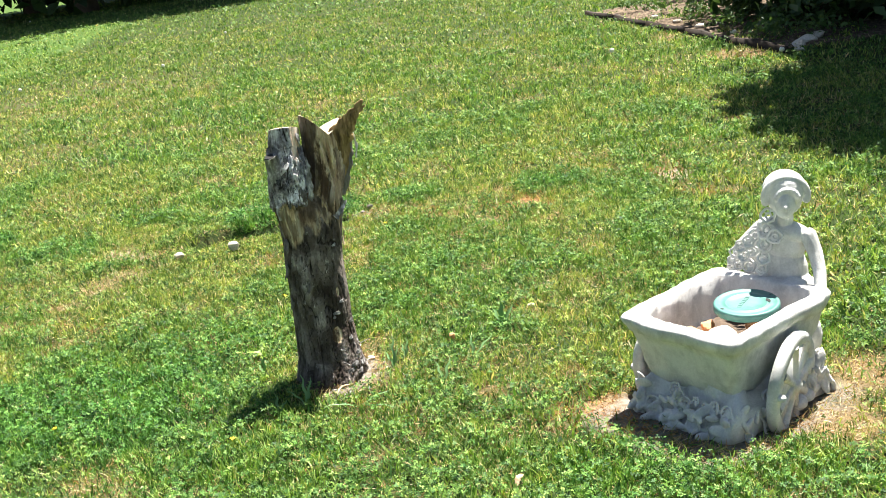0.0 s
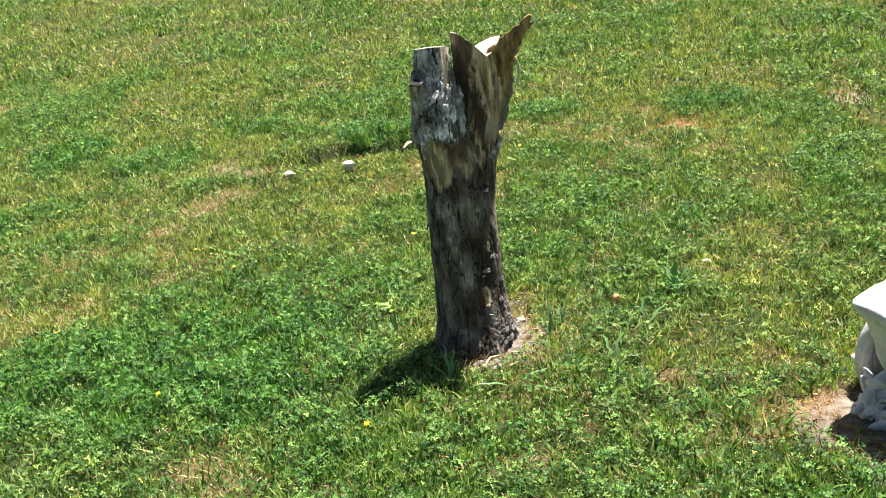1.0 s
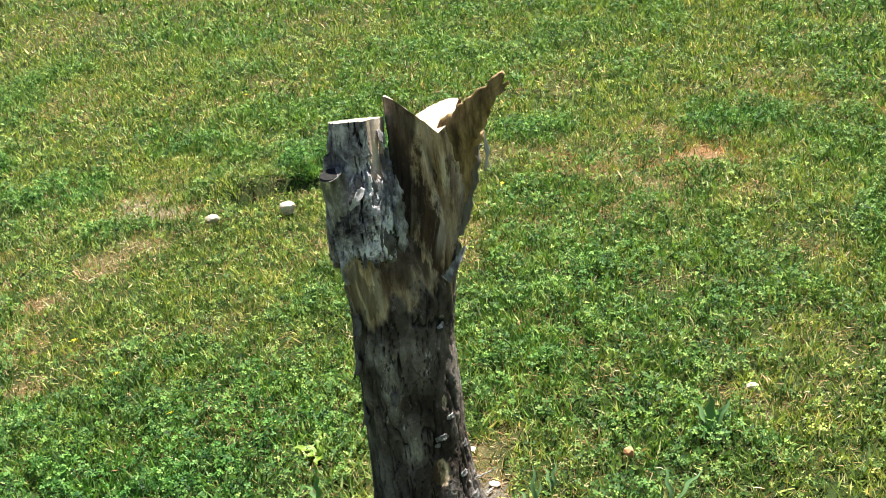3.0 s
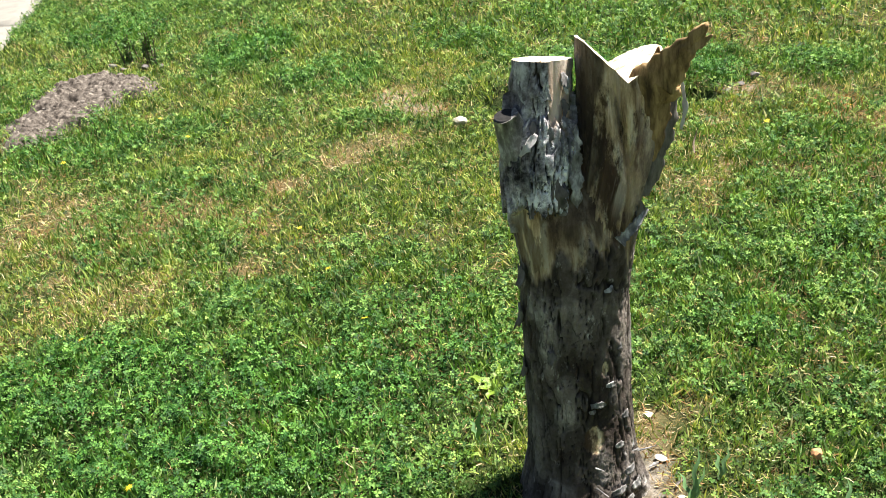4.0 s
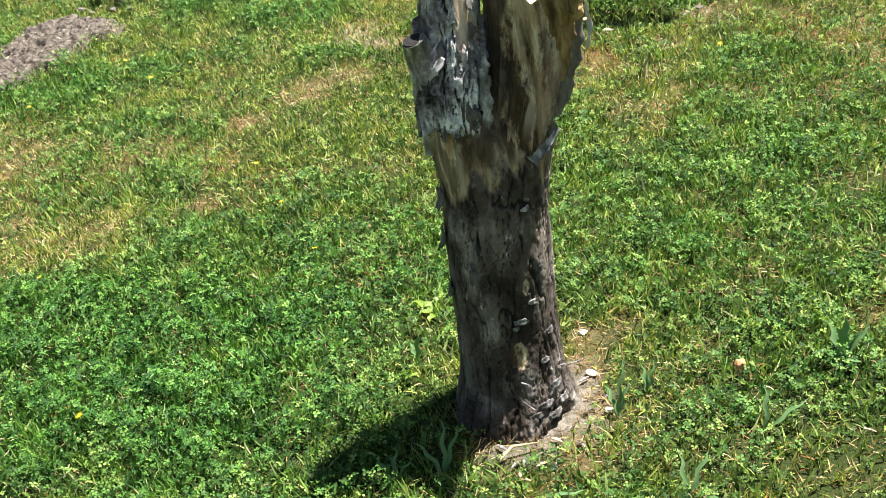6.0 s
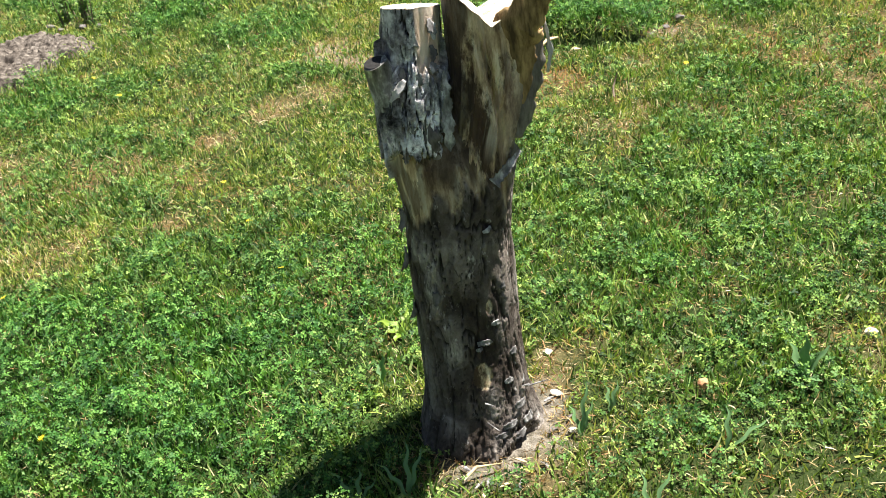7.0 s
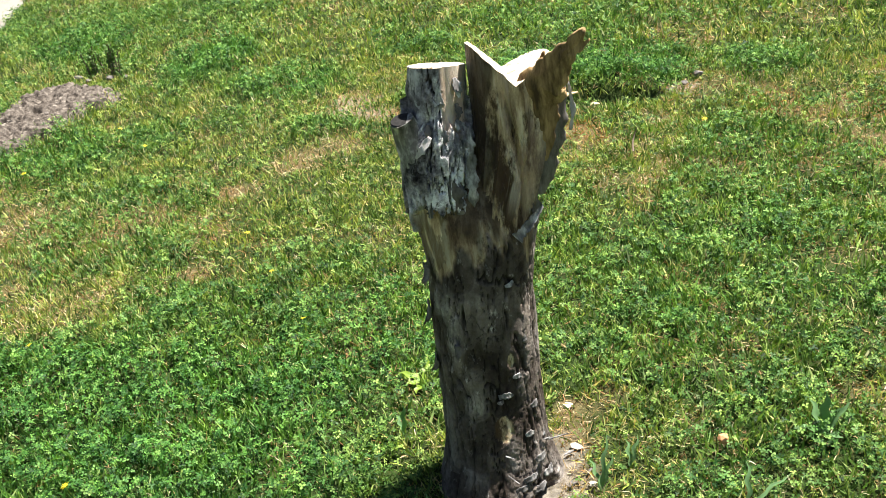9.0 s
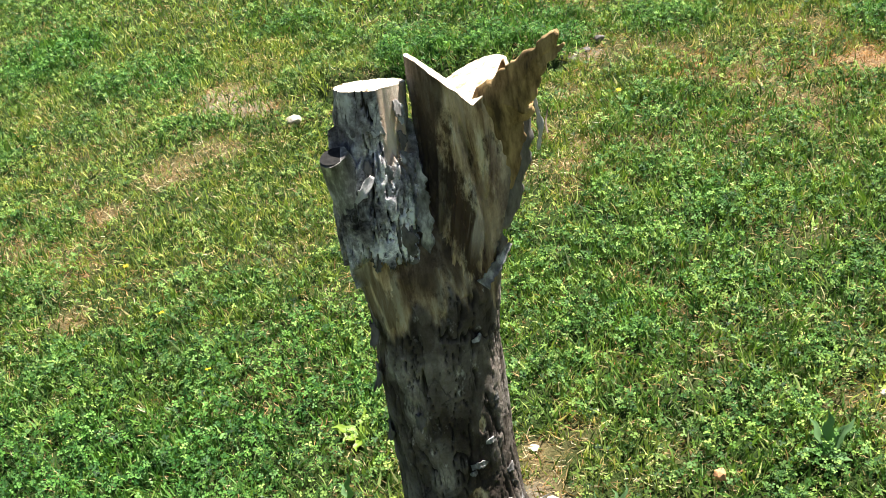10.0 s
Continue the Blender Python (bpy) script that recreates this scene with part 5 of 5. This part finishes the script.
def lawn(box, tag, leaves, blades, straws, size, seed, cut=1.0):
    rnd = np.random.default_rng(seed)
    area = (box[1] - box[0]) * (box[3] - box[2])
    made = []

    def keep(x, y, p):
        k = rnd.random(len(x)) < p
        return x[k], y[k]
    x, y = field(int(leaves * area), box, rnd)
    x, y = keep(x, y, np.clip(clover_cover(x, y), 0, 1.1) * (1 - 0.9 * dryness(x, y)) * (1 - mound_at(x, y)) * (1 - stump_dirt(x, y)) * (1 - 0.9 * hollow_at(x, y)))
    h = canopy(x, y) * rnd.uniform(0.35, 1.15, len(x)) * min(size, 1.6)
    pos = np.stack([x, y, ground_z(x, y) + h + 0.004], -1)
    made.append(("clover_carpet", scatter("clover_carpet", *CLOVER, pos, frames(len(x), rnd, 32), rnd.uniform(0.0036, 0.0086, len(x)) * size, M_CLOVER, np.clip(lushness(x, y) + rnd.normal(0, 0.12, len(x)), 0, 1)), "dense low green clover leaves in the lawn", "clover"))
    x, y = field(int(blades * area), box, rnd)
    clump = (0.42 + 0.75 * smooth(0.4, 0.62, fbm(x * 6, y * 6, 41.0, 3))) * (0.45 + 0.75 * smooth(0.35, 0.6, fbm(x * 30, y * 30, 43.0, 2)))
    x, y = keep(x, y, clump * (1 - 0.88 * dryness(x, y) ** 2.4) * (1 - mound_at(x, y)) * (1 - 0.95 * stump_dirt(x, y)) * (1 - 0.5 * hollow_at(x, y)))
    pos = np.stack([x, y, ground_z(x, y) - 0.003], -1)
    ln = (0.018 + 0.034 * rnd.beta(1.4, 3.5, len(x)) + 0.012 * lushness(x, y)) * min(size, 1.45)
    wd = ln * rnd.uniform(0.8, 1.5, len(x)) * size ** 0.6
    made.append(("grass_blades", scatter("grass_blades", *BLADE, pos, frames(len(x), rnd, 27), np.stack([wd, ln, ln], -1), M_BLADE, np.clip(lushness(x, y) + rnd.normal(0, 0.15, len(x)), 0, 1)), "short mown green grass blades", "grass"))
    x, y = field(int(straws * area), box, rnd)
    x, y = keep(x, y, (0.13 + 1.0 * dryness(x, y) + 0.08 * (1 - lushness(x, y)) + 0.5 * stump_dirt(x, y)) * (1 - mound_at(x, y)) * (1 - 0.7 * hollow_at(x, y)))
    pos = np.stack([x, y, ground_z(x, y) + 0.003 + rnd.uniform(0, 0.012, len(x)) * (1 - 0.6 * dryness(x, y))], -1)
    ln = rnd.uniform(0.01, 0.034, len(x)) * min(size, 1.5)
    wd = ln * rnd.uniform(0.4, 0.85, len(x)) * size ** 0.6
    made.append(("dry_grass", scatter("dry_grass", *BLADE, pos, frames(len(x), rnd, 62), np.stack([wd, ln, ln * 0.8], -1), M_STRAW, rust(x, y)), "dry straw-coloured grass in worn patches", "dry grass"))
    for nm, me, lab, cat in made:
        tagged(new(nm, me), lab, cat, kind="stuff")


lawn((-2.1, 1.6, -1.4, 2.3), "near", 21500, 26000, 16500, 1.0, 1)
lawn((-4.0, -2.1, -0.3, 4.2), "side", 15500, 16000, 8000, 1.08, 2)
lawn((3.6, 6.0, 0.6, 6.8), "shade", 900, 1500, 400, 2.0, 9)
lawn((1.6, 3.6, -1.8, 4.2), "side", 8000, 7000, 4600, 1.35, 3)
lawn((-2.1, 1.6, 2.3, 4.2), "mid", 10000, 10000, 6200, 1.28, 4)
lawn((-7.0, 3.6, 4.2, 8.2), "far", 1600, 3300, 1900, 1.8, 5)
lawn((-10.5, 3.8, 8.2, 14.8), "far", 300, 1300, 340, 2.7, 6)
lawn((-13.0, 4.2, 14.8, 33.0), "far", 60, 320, 60, 4.8, 7)
lawn((-3.4, 1.6, -4.6, -1.4), "behind", 1500, 2800, 900, 1.7, 8)
lawn((1.6, 3.7, -4.6, -1.8), "behind", 1500, 2800, 900, 1.7, 10)


# ---- single weeds and flowers ----
def broad_leaf(name, length, width, pitch, heading, material, parent, droop=0.3):
    n, m = 12, 5
    t = np.linspace(0, 1, n)[:, None]
    a = np.linspace(-1, 1, m)[None]
    w = width * np.sin(np.pi * np.clip(t, 0.02, 0.985) ** 0.75) ** 0.9
    r = length * t
    ang = radians(pitch) - droop * t * 1.6
    x = np.cumsum(np.cos(ang) * length / n, axis=0) + 0 * a
    z = np.cumsum(np.sin(ang) * length / n, axis=0) + 0.22 * np.abs(a) * w
    y = a * w * 0.5 + 0.003 * np.sin(t * 14)
    c, s_ = math.cos(heading), math.sin(heading)
    v = np.stack([c * x - s_ * y, s_ * x + c * y, z], -1).reshape(-1, 3)
    low = v - np.array([0, 0, 0.0006])
    f = grid_faces(m, n)
    return part(name, mesh_of(name, np.r_[v, low], np.r_[f, f[:, ::-1] + n * m], material), None, parent)


def weed(x, y, leaves, label, material):
    w = empty("broadleaf_weed", pose(x, y, float(ground_z(x, y)) + 0.004), label, "weed")
    for heading, length, width, pitch, droop in leaves:
        broad_leaf("leaf", length, width, pitch, radians(heading), material, w, droop)


weed(0.543, 0.104, [(75, 0.095, 0.02, 82, 0.12), (20, 0.09, 0.022, 65, 0.2), (130, 0.08, 0.018, 70, 0.2), (200, 0.06, 0.018, 55, 0.4), (310, 0.06, 0.02, 50, 0.4)], "upright broad-leaved blue-green weed in the lawn", M_WEED)
weed(-0.29, 0.188, [(170, 0.07, 0.02, 30, 0.3), (100, 0.065, 0.02, 45, 0.3), (215, 0.05, 0.018, 35, 0.4), (40, 0.05, 0.018, 30, 0.4), (260, 0.05, 0.02, 25, 0.3)], "low lime-green weed rosette behind the stump", M_LIME)
weed(-0.28, 0.01, [(80, 0.075, 0.012, 82, 0.1), (130, 0.05, 0.01, 60, 0.2)], "narrow upright green weed beside the stump", M_WEED)
for x, y, hs in [(0.154, -0.107, [(80, 0.115, 80), (60, 0.08, 75), (130, 0.07, 70)]), (0.035, -0.355, [(200, 0.12, 35), (330, 0.14, 20), (20, 0.11, 30)]), (-0.126, -0.3, [(100, 0.11, 75), (160, 0.09, 60), (70, 0.1, 70), (280, 0.07, 50)]),
                 (-0.216, -0.33, [(90, 0.07, 70), (150, 0.08, 55), (40, 0.06, 60)]), (0.302, -0.298, [(60, 0.1, 65), (110, 0.09, 70), (350, 0.08, 40)]), (0.197, -0.033, [(70, 0.07, 75), (110, 0.06, 70)]), (0.418, -0.112, [(30, 0.1, 50), (95, 0.09, 75)])]:
    tuft = empty("grass_tuft", pose(x, y, float(ground_z(x, y)) + 0.002), "tall coarse green grass tuft beside the stump", "grass tuft", "coarse tufts near the stump")
    for heading, length, pitch in hs:
        broad_leaf("blade", length, 0.009, pitch, radians(heading), M_WEED, tuft, 0.35)

# yellow flowers
def flower_template():
    v, f = [(0, 0, 0.25)], []
    for k in range(13):
        a, b = 2 * math.pi * k / 13, 2 * math.pi * (k + 0.8) / 13
        i = len(v)
        v += [(0.35 * math.cos(a), 0.35 * math.sin(a), 0.2), (0.35 * math.cos(b), 0.35 * math.sin(b), 0.2), (math.cos((a + b) / 2), math.sin((a + b) / 2), 0.05 + 0.2 * (k % 2))]
        f += [(0, i, i + 1), (i, i + 2, i + 1)]
    return v, f


fv, ff = flower_template()
flower_mesh = mesh_of("blossom", np.array(fv) * 0.011, np.array(ff), M_YELLOW, False)
stem_mesh = tube_mesh("stem", [(0, 0, -0.05), (0.002, 0, -0.02), (0, 0, 0.002)], [0.0013, 0.0012, 0.0011], M_BLADE, 5)
spots = [(-0.842, 0.579), (-1.618, 1.51), (-1.696, 1.368), (-1.018, 0.791), (-1.907, 1.539), (-0.892, -0.298), (0.194, 1.541), (0.426, 1.647), (-1.317, 0.168),
         (-0.661, 0.37), (-3.536, 3.106), (-0.232, 0.635), (-2.077, 1.181), (-2.748, 3.39), (-0.865, 2.905), (0.603, 3.024), (1.346, 2.65), (-1.508, 5.674),
         (0.149, 6.812), (1.318, 6.154), (-1.201, 8.678), (0.312, 10.109), (2.06, 7.789), (-3.565, 13.043), (-1.575, 14.245), (1.5, 11.441), (2.435, 4.173),
         (1.726, 3.532), (-0.328, -0.545), (-0.143, 4.492), (-3.715, 11.065), (0.46, 14.793)]
for k, (x, y) in enumerate(spots):
    fl = empty("yellow_flower", pose(x, y, float(ground_z(x, y)) + 0.045 + 0.01 * (k % 3), random.uniform(-20, 20), random.uniform(-20, 20), 40 * k), "small yellow wildflower standing in the grass", "flower", "yellow flowers in the lawn")
    part("blossom", flower_mesh, None, fl)
    part("stem", stem_mesh, None, fl)
PUFFS = [(2.321, 5.823), (3.325, 4.604), (-7.925, 25.658), (-2.134, 9.943), (-3.733, 9.595), (-1.744, 13.504)]
puff_mesh = None
for k, (x, y) in enumerate(PUFFS):
    ob = empty("dandelion_clock", pose(x, y, float(ground_z(x, y)) + 0.07), "white dandelion seed head above the grass", "flower", "dandelion clocks in the lawn")
    if puff_mesh is None:
        bm = lump(0.02, 0.95, 77, 0.22, 3)
        seed_head = part("seed_head", bm, M_WHITE, ob)
        puff_mesh = seed_head.data
    else:
        part("seed_head", puff_mesh, None, ob)
    st = part("stem", stem_mesh, None, ob)
    st.location = (0, 0, -0.02)

# sprouts by the molehill
for x, y, n, h in [(-2.49, 2.255, 5, 0.13), (-2.36, 2.24, 5, 0.14), (-2.43, 2.3, 3, 0.11)]:
    sp = empty("sprout_clump", pose(x, y, float(ground_z(x, y))), "upright dark green leafy sprouts from a cut root", "sprouts", "sprouts by the molehill")
    rnd = np.random.default_rng(int(abs(x) * 1000))
    for k in range(n):
        bx, by = rnd.uniform(-0.03, 0.03), rnd.uniform(-0.02, 0.02)
        top = np.array([bx + rnd.uniform(-0.02, 0.02), by + rnd.uniform(-0.02, 0.02), h * rnd.uniform(0.75, 1.1)])
        st = part("stem", tube_mesh("stem", [(bx, by, 0), tuple((np.array([bx, by, 0]) + top) / 2), tuple(top)], [0.004, 0.003, 0.002], M_WOOD, 6), None, sp)
        q = np.sort(rnd.uniform(0.1, 1, 38))
        pos = np.array([bx, by, 0]) + q[:, None] * (top - np.array([bx, by, 0]))
        part("leaves", scatter("leaves", *SPRIG, pos, frames(38, rnd, 45), rnd.uniform(0.012, 0.022, 38), M_SPROUT), None, sp)
for k, (x, y, r) in enumerate([(-2.54, 2.2, 0.026), (-2.47, 2.17, 0.018), (-2.37, 2.185, 0.024), (-2.3, 2.2, 0.016), (0.13, 2.0, 0.022), (0.09, 1.93, 0.016), (0.05, 1.87, 0.013)]):
    stone("root_chunk", x, y, r, 0.6, 90 + k, M_DARKFLAKE, "grey weathered wood chunk in the grass", "wood chunk", 0.6, "weathered wood chunks in the lawn", lift=0.7)
mx, my = np.meshgrid(np.linspace(-2.9, -2.05, 170), np.linspace(1.25, 2.25, 200))
mh = mound_at(mx, my)
mz = ground_z(mx, my) + 0.03 * smooth(0.1, 0.6, mh) * fbm(mx * 16, my * 16, 3.0, 5) + 0.024 * mh * (np.abs(fbm(mx * 55, my * 55, 5.0, 3) - 0.5) * 2 - 0.2) - 0.03 * smooth(0.2, 0.0, mh) - 0.05 * np.exp(-((mx + 2.47) ** 2 + (my - 1.77) ** 2) / 0.03 ** 2) - 0.05 * np.exp(-((mx + 2.53) ** 2 + (my - 1.67) ** 2) / 0.02 ** 2)
molehill = new("molehill", mesh_of("molehill", np.stack([mx, my, mz], -1).reshape(-1, 3), grid_faces(170, 200), speckled("mole_earth", [(0.36, (0.03, 0.025, 0.021)), (0.46, (0.085, 0.071, 0.06)), (0.56, (0.14, 0.12, 0.102)), (0.68, (0.26, 0.225, 0.19))], 38, 0.95, 0.1, None, 1.0)))
tagged(molehill, "crumbly grey-brown molehill of bare earth in the lawn", "molehill")
for k in range(46):
    x, y = -2.45 + random.gauss(0, 0.14), 1.74 + random.gauss(0, 0.17)
    if mound_at(x, y) > 0.3:
        ob = part("earth_clod", lump(random.uniform(0.006, 0.015), 0.7, 120 + k, 0.35, 2, 0.3), None, None)
        ob.data.materials.append(bpy.data.materials.get("earth_clod") or speckled("earth_clod", [(0.3, (0.09, 0.077, 0.066)), (0.7, (0.24, 0.21, 0.185))], 60))
        ob.matrix_world = pose(x, y, float(ground_z(x, y)) + 0.006, 0, 0, random.uniform(0, 180))
        tagged(ob, "crumbly brown earth clod on the molehill", "earth clod", "clods on the molehill")


# ---- shrub, conifer and unseen trees added for shade ----
def woody(thing, base, height, spread, stems, seed, leaves, leaf_size, material, low=0.3):
    """Stems that fork and carry leaves."""
    rnd = np.random.default_rng(seed)
    tips = []
    for k in range(stems):
        a = 2 * math.pi * k / stems + rnd.uniform(-0.4, 0.4)
        d = np.array([math.cos(a) * spread, math.sin(a) * spread, height]) * rnd.uniform(0.7, 1.0)
        p = [np.array([0.05 * math.cos(a), 0.05 * math.sin(a), -0.03])]
        for j in range(1, 7):
            p.append(d * (j / 6) * np.array([(j / 6) ** 0.5, (j / 6) ** 0.5, 1]) + rnd.normal(0, 0.035 * height, 3) * (j > 1))
        part("stem", tube_mesh("stem", [tuple(q) for q in p], [0.022 * height * (1 - 0.8 * j / 6) for j in range(7)], M_WOOD, 8, 0.15), None, thing)
        for j in range(2, 7):
            for _ in range(3):
                q = p[j] + rnd.normal(0, 1, 3) * spread * 0.35 + np.array([0, 0, 0.1 * height])
                part("twig", tube_mesh("twig", [tuple(p[j]), tuple((p[j] + q) / 2 + rnd.normal(0, 0.02, 3)), tuple(q)], [0.007 * height, 0.005 * height, 0.002 * height], M_WOOD, 5), None, thing)
                tips += [p[j] * 0.3 + q * 0.7, q]
    tips = np.array(tips)
    if leaves:
        pos = tips[rnd.integers(0, len(tips), leaves)] + rnd.normal(0, 0.09 * height, (leaves, 3))
        pos = pos[pos[:, 2] > low]
        part("foliage", scatter("foliage", *SPRIG, pos, frames(len(pos), rnd, 50), rnd.uniform(0.7, 1.3, len(pos)) * leaf_size, material), None, thing)


for x, y, h, sp, seed, lf, lab in [(4.25, 7.9, 1.0, 0.62, 5, 2600, "woody garden shrub with bare lower stems"), (4.75, 6.6, 0.9, 0.5, 8, 1500, "sparse twiggy shrub with bare brown stems"), (4.4, 9.6, 1.0, 0.7, 6, 3600, "leafy green shrub in the garden bed")]:
    shrub = empty("shrub", pose(x, y, 0.03), lab, "shrub", "shrubs in the garden bed")
    woody(shrub, None, h, sp, 8, seed, lf, 0.045, M_SHRUB, 0.12)
for k, (x, y) in enumerate([(3.6, 5.5), (3.75, 5.9), (3.55, 6.4), (3.85, 6.9), (3.5, 7.2), (3.7, 7.7), (3.45, 8.3), (3.9, 5.3), (4.05, 6.2), (3.3, 8.9)]):
    pl = empty("bed_plant", pose(x, y, 0.06), "low green plant in the garden bed", "plant", "low plants in the bed")
    rnd = np.random.default_rng(300 + k)
    pos = rnd.normal(0, 1, (160, 3)) * np.array([0.09, 0.09, 0.035]) + np.array([0, 0, 0.06])
    part("foliage", scatter("foliage", *SPRIG, pos, frames(160, rnd, 40), rnd.uniform(0.03, 0.06, 160), M_SHRUB), None, pl)


def tree(x, y, height, radius, base, leaves, leaf, seed, label, category, cone=0.0, material=M_TREE):
    t = empty(category, pose(x, y, 0), label, "tree")
    rnd = np.random.default_rng(seed)
    part("trunk", tube_mesh("trunk", [(0, 0, -0.1), (0.03, 0, height * 0.3), (0, 0.04, height * 0.65), (0, 0, height * 0.95)], [height * 0.035, height * 0.028, height * 0.018, height * 0.004], M_WOOD, 12, 0.1), None, t)
    centres = []
    for k in range(90):
        h = rnd.uniform(base, height)
        q = (h - base) / (height - base)
        rad = radius * ((1 - q) ** 0.75 if cone else math.sqrt(max(0.0, 1 - (2 * q - 1) ** 2)) + 0.1)
        a, rr = rnd.uniform(0, 2 * math.pi), math.sqrt(rnd.uniform(0.15, 1))
        c = np.array([math.cos(a) * rad * rr, math.sin(a) * rad * rr, h])
        centres.append(c)
        if k % 3 == 0:
            part("limb", tube_mesh("limb", [(0, 0, max(0.2, h - 0.25 * rad)), tuple(c * np.array([0.5, 0.5, 1]) - np.array([0, 0, 0.05])), tuple(c)], [height * 0.011, height * 0.007, height * 0.003], M_WOOD, 6), None, t)
    centres = np.array(centres)
    pos = centres[rnd.integers(0, len(centres), leaves)] + rnd.normal(0, 1, (leaves, 3)) * radius * np.array([0.17, 0.17, 0.12])
    pos = pos[pos[:, 2] > 0.05]
    part("crown", scatter("crown", *SPRIG, pos, frames(len(pos), rnd, 50), rnd.uniform(0.7, 1.3, len(pos)) * leaf, material), None, t)


tree(5.7, 6.7, 4.6, 1.8, 0.05, 36000, 0.13, 11, "dense dark evergreen tree beside the garden bed", "evergreen_tree", 1.0)
# trees out of view, added so their shadows darken the lawn's far end
for x, y, seed in [(-2.6, 28.6, 12), (-7.0, 28.0, 13), (-11.5, 29.0, 15), (-4.6, 31.5, 16), (-9.5, 32.0, 17)]:
    tree(x, y, 9.5, 4.6, 1.5, 15000, 0.55, seed, "unseen leafy tree added beyond the lawn to cast shade", "unseen_shade_tree")
# two trees out of view, added to shade the right edge and block sky
tree(5.95, 4.3, 5.6, 1.8, 1.5, 44000, 0.27, 14, "unseen broad dark-leaved tree added to shade the lawn edge", "unseen_edge_tree")
tree(7.3, 3.6, 5.8, 1.9, 1.4, 40000, 0.27, 18, "unseen broad dark-leaved tree added to shade the lawn edge", "unseen_edge_tree")
